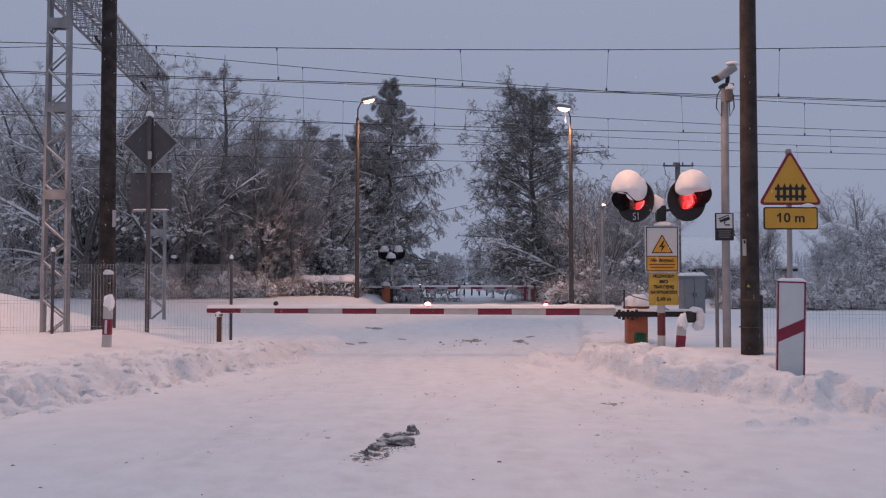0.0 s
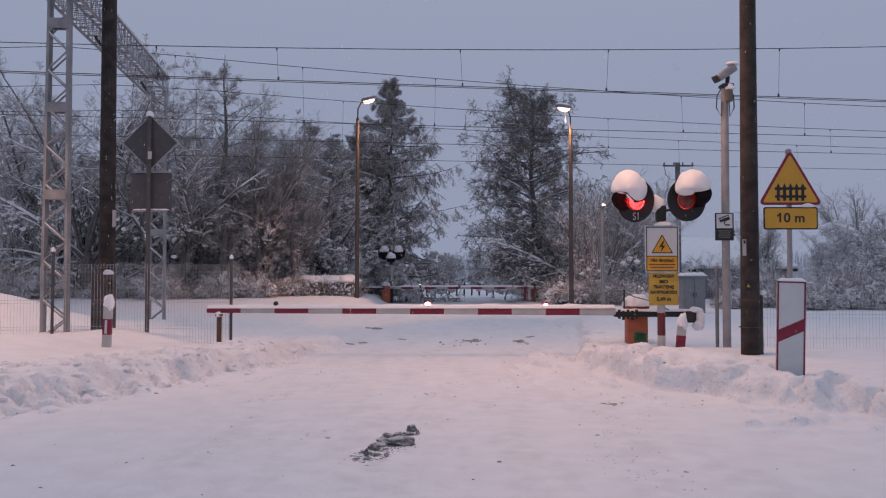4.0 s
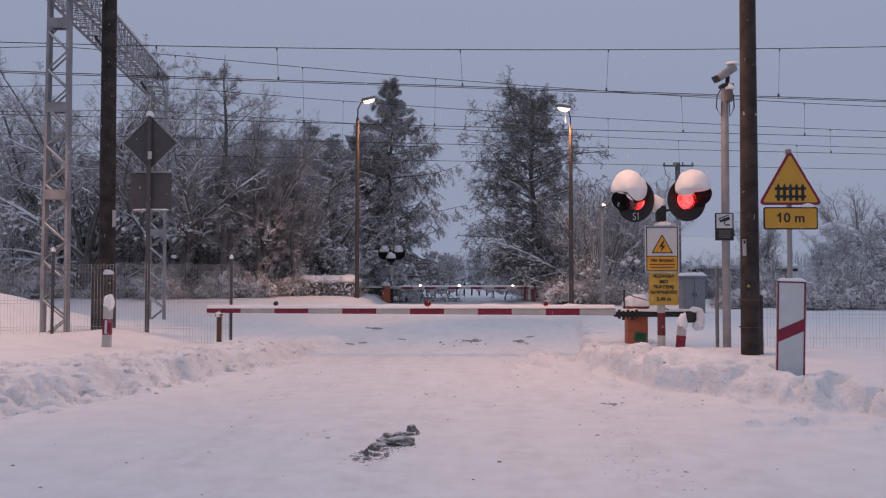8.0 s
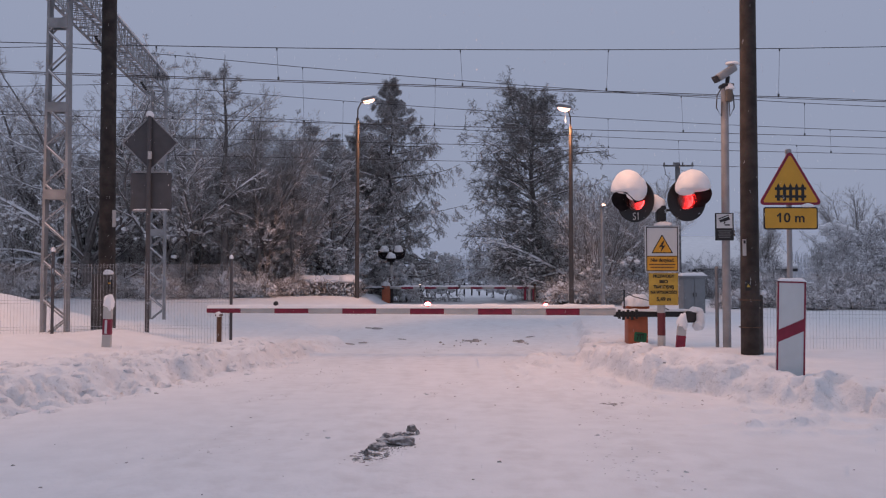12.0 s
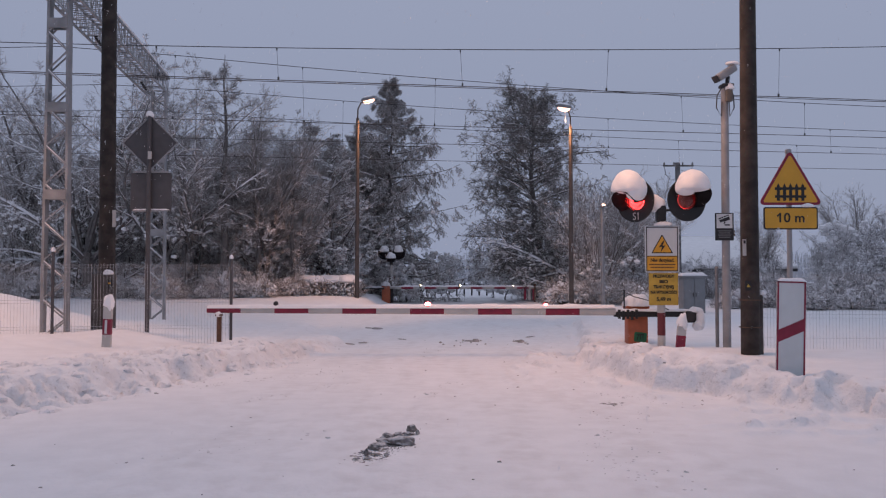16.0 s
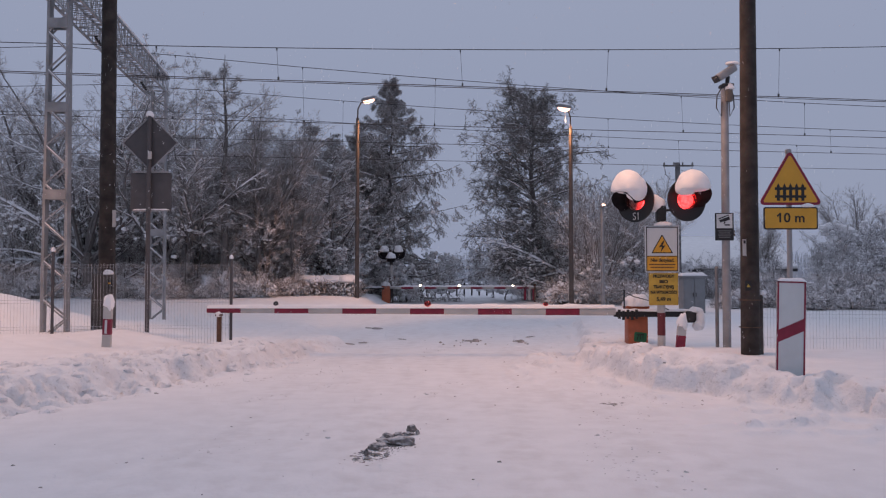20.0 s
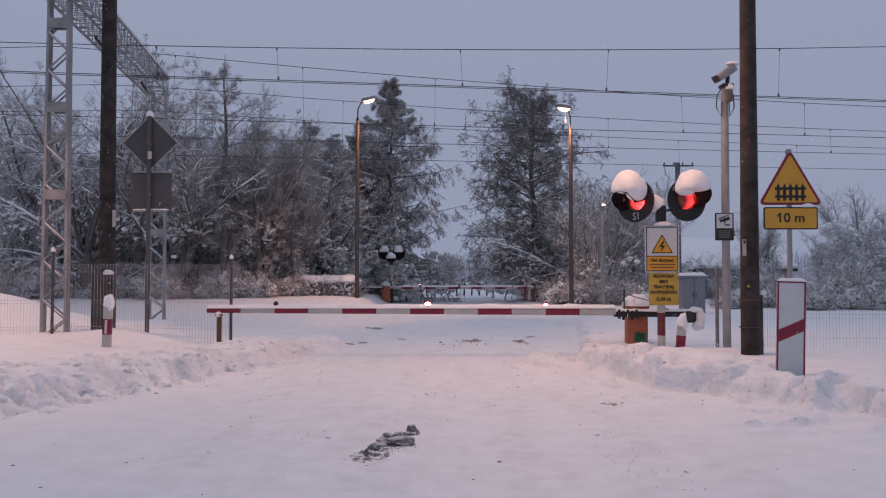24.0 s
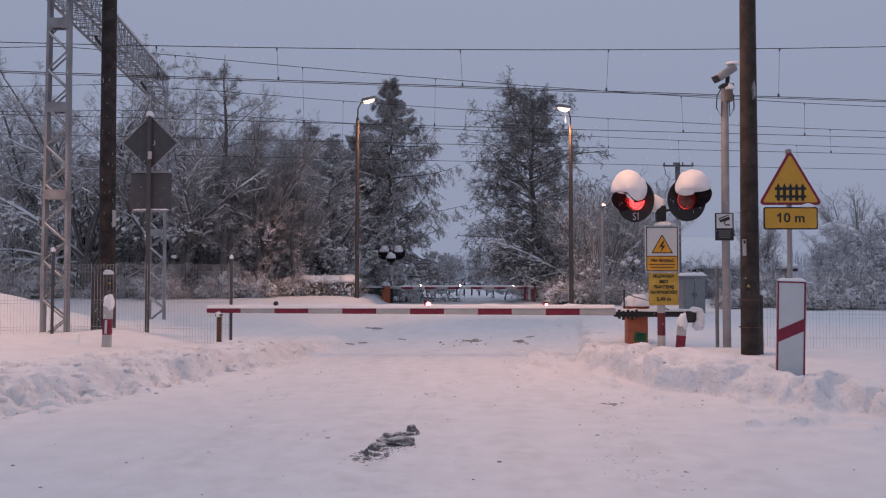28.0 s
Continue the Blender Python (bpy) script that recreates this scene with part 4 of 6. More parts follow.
# ---- mesh fences ----
def fence(x0, y0, x1, y1, z0, z1, posts, label, folds):
    t = thing("mesh_fence", pose(0, 0, 0), label, "fence")
    a, b = Vector((x0, y0, 0)), Vector((x1, y1, 0))
    for f, zt in posts:
        p = a.lerp(b, f)
        part("post", Shape().rod([(p.x, p.y - 0.04, floor_z(p.x, p.y) - 0.2), (p.x, p.y - 0.04, zt)], 0.026, 10), SIGN_BACK, t)
        part("post_snow", Shape().blob((p.x, p.y - 0.04, zt), (0.036, 0.036, 0.07), 10, 7, 0.2, 0.2, f), SNOW, t)
    n = int((b - a).length / 0.05 / 60) + 1
    for k in range(n):
        s = Shape()
        pa, pb = a.lerp(b, k / n), a.lerp(b, (k + 1) / n)
        m = int((pb - pa).length / 0.05)
        for i in range(m + 1):
            p = pa.lerp(pb, i / m)
            s.rod([(p.x, p.y, z0), (p.x, p.y, z1)], 0.0023, 4, False)
        for z in folds:
            s.rod([(pa.x, pa.y - 0.01, z), (pb.x, pb.y - 0.01, z)], 0.0030, 4, False)
        part("mesh_panel", s, FENCE_WIRE, t)


fence(-9.5, 12.9, -3.72, 13.95, 0.10, 1.62, ((0.502, 1.83), (1.0, 1.72)), "galvanised welded mesh fence beside the road", (1.60, 1.55, 1.48, 1.0, 0.95, 0.55, 0.5))
fence(4.9, 12.75, 12.0, 12.1, 0.05, 1.45, ((0.0, 1.42), (0.45, 1.5), (0.95, 1.5)), "galvanised welded mesh fence beside the field", (1.43, 1.37, 1.30, 0.80, 0.74, 0.42))


# ---- overhead line ----
SLOPE = 0.138


def along(x, y0):
    return y0 + SLOPE * x


def wire(name, label, y0, f, r, mat, x0=-60, x1=70, n=44):
    pts = [(x0 + (x1 - x0) * i / n, along(x0 + (x1 - x0) * i / n, y0), f(x0 + (x1 - x0) * i / n)) for i in range(n + 1)]
    return single(name, Shape().rod(pts, r, 6), mat, label, "wire", "overhead wires")


def span(xm, zm, sag, half=32.0):
    """Height of a carrying wire with its low point at xm, repeated at every mast."""
    return lambda x: zm + sag * ((((x - xm + half) % (2 * half)) - half) / half) ** 2


CARRIERS = {16.65: (span(-14, 5.985, 1.24), (-13, -5.8, -3.43, 0.37, 3.62, 7.6)), 21.16: (span(17, 6.33, 0.93, 26.2), (-11.2, -6.9, -3.7, -0.2, 6.7, 10.4)),
            24.05: (span(18, 6.2, 0.80, 27.0), (-9, -3, 5.2, 12.7)), 27.55: (span(22, 6.25, 0.7), (-7, 1.2, 8.6, 13.2))}
for y0, (f, xs) in CARRIERS.items():
    wire("carrying_wire", "sagging dark steel carrying wire above the railway", y0, f, 0.0085, CABLE)
    wire("contact_wire", "dark copper contact wire above the railway", y0, lambda x: 5.45, 0.0085, COPPER)
    if y0 < 20:
        wire("contact_wire", "second copper contact wire above the railway", y0 + 0.05, lambda x: 5.43, 0.0075, COPPER)
    for x in xs:
        lean = 0.05 * math.sin(x * 3)
        s = Shape().rod([(x + lean, along(x, y0), 5.45), (x, along(x, y0), f(x))], 0.0038, 5)
        s.box((x + lean, along(x, y0), 5.48), (0.035, 0.03, 0.07)).box((x, along(x, y0), f(x) - 0.03), (0.025, 0.025, 0.05))
        single("dropper", s, CABLE, "thin dropper wire between carrying and contact wire", "wire", "droppers of the overhead line")


def lattice_mast(t, cx, cy, w0, w1, z0, z1, battens):
    """Two steel channels joined by zigzag bars on both faces."""
    half = lambda z: (w0 + (w1 - w0) * (z - z0) / (z1 - z0)) / 2
    for s in (-1, 1):
        verts = []
        for z in (z0, z1):
            x = cx + s * half(z)
            verts += [(x + dx, cy + dy, z) for dx, dy in ((-0.024, -0.075), (0.024, -0.075), (0.024, 0.075), (-0.024, 0.075))]
        part("mast_leg", Shape().add(verts, [(0, 1, 5, 4), (1, 2, 6, 5), (2, 3, 7, 6), (3, 0, 4, 7), (4, 5, 6, 7)]), MAST_STEEL, t)
    n = int((z1 - z0) / 0.33)
    for k in range(n):
        za, zb = z0 + (z1 - z0) * k / n, z0 + (z1 - z0) * (k + 1) / n
        d = 1 if k % 2 else -1
        for y in (-0.07, 0.07):
            part("lacing_bar", Shape().rod([(cx + d * half(za), cy + y, za), (cx - d * half(zb), cy + y, zb)], 0.018, 4), MAST_STEEL, t)
            if d > 0 and y < 0:
                part("bar_snow", Shape().rod([(cx + d * half(za) * 0.9, cy + y, za + 0.02), (cx - d * half(zb) * 0.9, cy + y, zb + 0.01)], 0.012, 5), SNOW, t)
    for z in battens:
        for y in (-0.08, 0.08):
            part("batten_plate", Shape().box((cx, cy + y, z), (2 * half(z), 0.012, 0.18)), MAST_STEEL, t)


def gantry():
    t = thing("overhead_gantry", pose(0, 0, 0), "galvanised lattice gantry that spans two railway tracks", "gantry")
    A, B = Vector((-6.95, 14.2, 0)), Vector((-7.95, 21.6, 0))
    lattice_mast(t, A.x, A.y, 0.43, 0.345, 0.3, 6.5, (2.87, 4.45, 5.98))
    lattice_mast(t, B.x + 0.15, B.y, 0.40, 0.36, 0.2, 6.5, (2.6, 4.6))
    axis = (B - A).normalized()
    side = Vector((axis.y, -axis.x, 0))
    a, b = A - axis * 0.5, B + axis * 0.5
    c = {}
    for i, (s, z) in enumerate(((-0.30, 6.50), (0.30, 6.50), (0.30, 6.97), (-0.30, 6.97))):
        p, q = a + side * s, b + side * s
        p.z = q.z = z
        c[i] = (p, q)
        part("beam_chord", Shape().rod([p, q], 0.030, 4), MAST_STEEL, t)
    n = 32
    for k in range(n):
        for i in range(4):
            j = (i + 1) % 4
            u, v = (i, j) if k % 2 else (j, i)
            part("lacing_bar", Shape().rod([c[u][0].lerp(c[u][1], k / n), c[v][0].lerp(c[v][1], (k + 1) / n)], 0.010, 4), MAST_STEEL, t)
            part("cross_bar", Shape().rod([c[i][0].lerp(c[i][1], k / n), c[j][0].lerp(c[j][1], k / n)], 0.010, 4), MAST_STEEL, t)
    part("beam_snow", Shape().rod([c[2][0] + Vector((0, 0, 0.05)), c[2][1] + Vector((0, 0, 0.05))], 0.035, 6), SNOW, t)
    part("end_box", Shape().box(tuple(b + Vector((0.05, 0, 7.03))), (0.36, 0.3, 0.16), bevel=0.02), DARK_STEEL, t)
    for y0 in (16.65, 21.16):
        f = (y0 - A.y) / (B.y - A.y)
        p = A.lerp(B, min(f * 0.86, 0.97)) + Vector((0, 0, 6.4))
        s = Shape()
        for k in range(5):
            s.rod([(p.x + 0.03 * k, p.y, p.z - 0.045 * k), (p.x + 0.03 * k, p.y, p.z - 0.045 * k - 0.028)], [0.045, 0.022], 10)
        part("insulator", s, DARK_STEEL, t, "ribbed dark insulator")
        part("steady_arm", Shape().rod([(p.x + 0.12, p.y, p.z - 0.24), (p.x + 0.9, along(p.x, y0), 5.55)], 0.02, 6), STEEL, t)


gantry()


# ---- far side of the crossing ----
def far_barrier():
    y, z, x0, step = 40.6, 0.825, -2.72, 0.592
    t = thing("crossing_barrier", pose(0, 0, 0), "closed barrier boom beyond the tracks with white blinking lamps", "barrier")
    x = x0
    for i in range(13):
        part("boom_stripe", oval_bar(x, x + step, y, z, 0.10, 0.125), RED if i % 2 else WHITE, t)
        x += step
    part("boom_snow", snow_strip(x0, x, y, z + 0.05, 0.11, 0.10, 7.0), SNOW, t)
    part("drive_box", Shape().box((-2.93, y + 0.2, 0.45), (0.42, 0.34, 0.95), bevel=0.02), ORANGE, t, "orange painted drive cabinet")
    part("drive_snow", Shape().blob((-2.93, y + 0.18, 0.93), (0.24, 0.2, 0.24), 18, 9, 0.1, 0.1, 2.0), SNOW, t)
    part("tail_arm", Shape().box((-3.5, y, 0.80), (1.0, 0.09, 0.09), bevel=0.01), DARK_STEEL, t)
    part("tail_snow", snow_strip(-4.0, -3.1, y, 0.84, 0.1, 0.07, 3.0), SNOW, t)
    for px, r in ((-1.16, 0.060), (0.84, 0.065), (3.58, 0.045)):
        blink_lamp(t, px, y - 0.02, z + 0.115, r, WHITE_CORE, GLASS, "far")
    s = thing("barrier_rest", pose(4.7, 40.55, 0.0), "red and white board that carries the boom tip", "post")
    for k in range(3):
        part("board_stripe", Shape().box((-0.5 + 0.22 * k, 0, 0.48), (0.12, 0.03, 0.55)), RED if k % 2 == 0 else WHITE, s)
    part("post", Shape().box((0.0, 0, 0.5), (0.09, 0.08, 1.05), bevel=0.01), RUST, s)


far_barrier()


def far_signal():
    t = thing("crossing_signal", pose(-2.68, 41.2, 0.0), "pair of black crossing lights facing away, capped with snow", "signal")
    part("mast", Shape().rod([(0, 0, 0), (0, 0, 2.6)], 0.075, 14), DARK_STEEL, t)
    part("junction_box", Shape().box((0, -0.20, 2.26), (0.42, 0.34, 0.20), bevel=0.02), HOOD, t)
    part("mast_plate", Shape().plate(rect(0.16, 0.62, 0.01), 0.01, pose(0.02, -0.09, 1.70)), WHITE, t)
    part("lower_plate", Shape().plate(rect(0.34, 0.34, 0.01), 0.01, pose(0.02, -0.09, 1.25)), RUST, t)
    for s in (-1, 1):
        b = part("signal_board", Shape().rod([(0.37 * s, 0.0, 2.62), (0.37 * s, 0.05, 2.62)], [0.34, 0.34], 24), HOOD, t)
        part("lamp_housing", Shape().rod([(0.37 * s, -0.02, 2.62), (0.37 * s, -0.28, 2.60)], [0.20, 0.13], 16), HOOD, b)
        part("housing_snow", Shape().blob((0.36 * s, -0.12, 2.72), (0.25, 0.26, 0.31), 16, 10, 0.25, 0.18, s + 3), SNOW, b)
    part("mast_snow", Shape().blob((0, -0.30, 2.36), (0.27, 0.16, 0.30), 14, 8, 0.1, 0.2, 6.0), SNOW, t)


far_signal()


def street_lamp(x, y, h, arm, label, r=0.085):
    t = thing("street_lamp", pose(x, y, 0.0), label, "street lamp")
    part("pole", Shape().rod([(0, 0, 0), (0, 0, h * 0.5), (0, 0, h - 0.75)], [r * 1.2, r, r * 0.85], 14), LAMP_POLE, t)
    part("arm", Shape().rod([(0, 0, h - 0.8), (0.02 * arm, 0, h - 0.35), (arm * 0.3, -0.05, h - 0.08), (arm * 0.75, -0.1, h + 0.04)], 0.032, 10), LAMP_POLE, t)
    m = pose(arm, -0.12, h + 0.04, 24, -14 if arm > 0 else 8, 0)
    part("lamp_head", Shape().blob((0, 0.03, 0.05), (0.36, 0.22, 0.11), 18, 9, 0.5, 0.0), STEEL, t).matrix_basis = m
    part("lamp_glass", Shape().blob((0, -0.05, 0.0), (0.26, 0.19, 0.05), 18, 9, 3.0, 0.0), SODIUM_GLASS, t, "glowing sodium lamp glass").matrix_basis = m
    part("head_snow", Shape().blob((0, 0.06, 0.14), (0.26, 0.14, 0.05), 14, 7, 0.1, 0.2, x), SNOW, t).matrix_basis = m
    return t


street_lamp(-3.80, 35.0, 9.20, 0.50, "tall concrete street lamp with a lit sodium lantern")
street_lamp(5.45, 33.6, 8.55, -0.30, "tall concrete street lamp with a lit sodium lantern and icicle", 0.085)
street_glow(-3.80 + 0.45, 34.7, 8.85, 1300, 84, 0.2, (-22, 13))
street_glow(5.45 - 0.32, 33.3, 8.20, 800, 100, 0.15)
icicle = Shape().rod([(5.20, 33.42, 8.5), (5.20, 33.42, 8.2), (5.21, 33.42, 7.95)], [0.03, 0.022, 0.004], 7)
single("icicle", icicle, SNOW, "long icicle hanging under the lit lantern", "icicle")
small = thing("platform_lamp", pose(6.86, 34.0, -0.05), "low grey lamp post with a small lit lamp", "street lamp")
part("pole", Shape().rod([(0, 0, 0), (0, 0, 4.4)], [0.085, 0.065], 12), GALV, small)
part("lamp_head", Shape().box((0.0, -0.05, 4.45), (0.15, 0.2, 0.09), bevel=0.02), STEEL, small)
part("lamp_glass", Shape().blob((0.04, -0.10, 4.53), (0.08, 0.06, 0.05), 12, 7, 0.9, 0.0), SODIUM_GLASS, small)

# wooden distribution pole with a cross-arm
dp = thing("distribution_pole", pose(13.7, 46.0, 0.0), "wooden power pole with a cross-arm and insulators", "pole")
part("shaft", Shape().rod([(0, 0, 0), (0, 0, 8.05)], [0.17, 0.14], 12), HAZED_WOOD, dp)
part("cross_arm", Shape().box((0, -0.14, 7.85), (1.75, 0.10, 0.09), bevel=0.01), HAZED_WOOD, dp)
for x in (-0.82, -0.25, 0.25, 0.82):
    part("insulator", Shape().rod([(x, -0.14, 7.9), (x, -0.14, 7.98), (x, -0.14, 8.05)], [0.045, 0.055, 0.03], 10), HAZED_WOOD, dp)
part("loop_cable", Shape().rod([(-0.82, -0.14, 7.8), (-0.72, -0.16, 7.3), (-0.4, -0.18, 7.0), (-0.15, -0.16, 7.1)], 0.018, 6), HAZED_WOOD, dp)
part("loop_cable", Shape().rod([(0.82, -0.14, 7.8), (0.7, -0.16, 7.5), (0.4, -0.18, 7.5), (0.15, -0.16, 7.6)], 0.014, 6), HAZED_WOOD, dp)


def house(x, y, w, d, h, ridge, rz, label):
    t = thing("house", pose(x, y, 0.3, 0, 0, rz), label, "house")
    part("wall", Shape().box((0, 0, h / 2), (w, d, h)), PLASTER, t)
    for s in (-1, 1):
        gable = Shape().plate([(-d / 2, h), (d / 2, h), (0, ridge)], 0.2, Matrix.Translation((s * (w / 2 - 0.1) - 0.1, 0, 0)) @ Matrix(((0, 1, 0, 0), (1, 0, 0, 0), (0, 0, 1, 0), (0, 0, 0, 1))))
        part("gable", gable, PLASTER, t)
        k = math.atan2(ridge - h, d / 2)
        part("roof", Shape().box((0, s * d / 4 * 1.06, (h + ridge) / 2 + 0.08), (w + 0.8, d / 2 / math.cos(k) * 1.12, 0.18), Euler((-s * k, 0, 0)).to_matrix()), DARK_STEEL, t)
        part("roof_snow", Shape().box((0, s * d / 4 * 1.06, (h + ridge) / 2 + 0.30), (w + 0.9, d / 2 / math.cos(k) * 1.13, 0.28), Euler((-s * k, 0, 0)).to_matrix(), 0.1), BRIGHT_SNOW, t, "thick snow on the roof")
    for i in range(max(2, int(w / 3)) if h > 2.4 else 0):
        wx = -w / 2 + (i + 0.5) * w / max(2, int(w / 3))
        q = part("window", Shape().box((wx, -d / 2 - 0.02, 1.6), (1.1, 0.10, 1.2)), WHITE, t)
        part("pane", Shape().box((wx, -d / 2 - 0.06, 1.6), (0.95, 0.05, 1.05)), BLACK, q)
    part("chimney", Shape().box((w * 0.2, 0.4, ridge + 0.3), (0.6, 0.6, 1.4), bevel=0.02), RUST, t)


house(20.9, 62.0, 8.6, 10.0, 1.6, 3.75, -4, "low house with a snow-covered roof behind the trees")
house(-14.9, 46.0, 7.0, 6.0, 3.75, 4.35, 2, "low house with a flat snowy roof deep behind bare trees")


# ---- trees ----
def tube3(s, p, q, r0, r1):
    d = (q - p)
    a = d.orthogonal().normalized()
    b = d.normalized().cross(a)
    k = len(s.v)
    for c, r in ((p, r0), (q, r1)):
        for i in range(3):
            o = a * (math.cos(2.094 * i) * r) + b * (math.sin(2.094 * i) * r)
            s.v.append((c.x + o.x, c.y + o.y, c.z + o.z))
    s.f += [(k, k + 1, k + 4, k + 3), (k + 1, k + 2, k + 5, k + 4), (k + 2, k, k + 3, k + 5)]


UP = Vector((0, 0, 1))


def sprout(s, r, p, d, length, rad, level, top, lift, rate, tip, sn=None, wander=0.11):
    """A limb that wanders, tapers and sends out side twigs."""
    n = (7, 5, 4, 3, 2)[min(level, 4)]
    step = length / n
    for i in range(n):
        d = (d + Vector((r.gauss(0, wander), r.gauss(0, wander), r.gauss(0, wander * 0.7) + lift))).normalized()
        q = p + d * step
        r1 = max(tip, rad * (1 - 0.75 / n))
        tube3(s, p, q, rad, r1)
        if sn and level < 2 and abs(d.z) < 0.72 and r.random() < 0.75:
            tube3(sn, p + UP * rad * 0.8, q + UP * r1 * 0.8, rad * 0.75 + 0.012, r1 * 0.75 + 0.010)
        if level < top:
            k = rate[level] if i or level else 1
            for _ in range(k if r.random() < 0.92 else k - 1):
                side = Vector((r.gauss(0, 1), r.gauss(0, 1), r.gauss(0, 0.6)))
                side = (side - d * side.dot(d)).normalized()
                nd = (d * r.uniform(0.5, 1.1) + side * r.uniform(0.5, 0.9)).normalized()
                at = p.lerp(q, r.random())
                sprout(s, r, at, nd, length * r.uniform(0.40, 0.72) * (1 - 0.25 * i / n), max(tip, r1 * 0.55), level + 1, top, lift, rate, tip, sn, wander)
        p, rad = q, r1


def fork(s, sn, r, p, d, length, rad, level, top, open_up, tip, bend=0.17):
    """A limb that bends twice and then forks into two or three thinner ones."""
    for k in range(3):
        d = (d + Vector((r.gauss(0, bend), r.gauss(0, bend), r.gauss(0, bend * 0.7) + 0.03))).normalized()
        q = p + d * (length / 3)
        r1 = max(tip, rad * 0.93)
        tube3(s, p, q, rad, r1)
        if abs(d.z) < 0.80 and r.random() < (0.85 if level < 5 else 0.35):
            tube3(sn, p + UP * rad * 0.8, q + UP * r1 * 0.8, rad * 0.7 + 0.007, r1 * 0.7 + 0.006)
        p, rad = q, r1
        if level > 2 and k < 2 and r.random() < 0.55:
            side = Vector((r.gauss(0, 1), r.gauss(0, 1), r.gauss(0, 0.7))).normalized()
            e = p + (d * 0.6 + side).normalized() * length * r.uniform(0.35, 0.7)
            tube3(s, p, e, max(tip, rad * 0.5), tip * 0.7)
    if level >= top:
        return
    n = 3 if r.random() < 0.28 else 2
    base = r.uniform(0, 6.28)
    a = d.orthogonal().normalized()
    b = d.cross(a)
    for k in range(n):
        ang = base + 6.28 * k / n + r.gauss(0, 0.3)
        tilt = r.uniform(0.22, 0.62) * open_up
        nd = (d + (a * math.cos(ang) + b * math.sin(ang)) * tilt + UP * 0.05).normalized()
        fork(s, sn, r, p, nd, length * r.uniform(0.70, 0.92), max(tip, rad * (0.78 if n == 2 else 0.68)), level + 1, top, open_up, tip, bend)


def fork_tree(seed, trunk_h, first_len, top, mat, open_up=1.15, trunk_r=0.19, tip=0.009, clumps=0, bend=0.17, label="bare spreading tree with snow along its branches"):
    r = random.Random(seed)
    t = thing("bare_tree", pose(0, 0, 0), label, "tree", "trees behind the railway")
    trunk, crown, load = Shape(), Shape(), Shape()
    pts = [Vector((0.06 * math.sin(i * 1.3 + seed), 0.05 * math.cos(i * 1.7), trunk_h * i / 6 - 0.2)) for i in range(7)]
    trunk.rod(pts, [trunk_r * (1 - 0.05 * i) for i in range(7)], 8)
    n = 4
    for k in range(n):
        ang = 6.28 * k / n + r.uniform(-0.4, 0.4)
        d = Vector((math.cos(ang) * 0.55 * open_up, math.sin(ang) * 0.55 * open_up, 1)).normalized()
        fork(crown, load, r, pts[6 if k % 2 else 5].copy(), d, first_len * r.uniform(0.8, 1.2), trunk_r * 0.55, 0, top, open_up, tip, bend)
    part("trunk", trunk, BARK, t)
    part("crown", crown, mat, t, smooth=False)
    part("branch_snow", load, SNOW, t, "lines of snow along the branches", smooth=False)["kind"] = "stuff"
    if clumps:
        c = Shape()
        for _ in range(clumps):
            v = Vector(crown.v[r.randrange(len(crown.v))])
            k = r.uniform(0.06, 0.18) * (2.0 if r.random() < 0.15 else 1.0)
            c.blob(v, (k * 1.15, k, k * 0.85), 8, 6, 0.7, 0.8, v.x * 5)
        part("snow_clump", c, SNOW, t, "clumps of snow caught in the crown")["kind"] = "stuff"
    return t


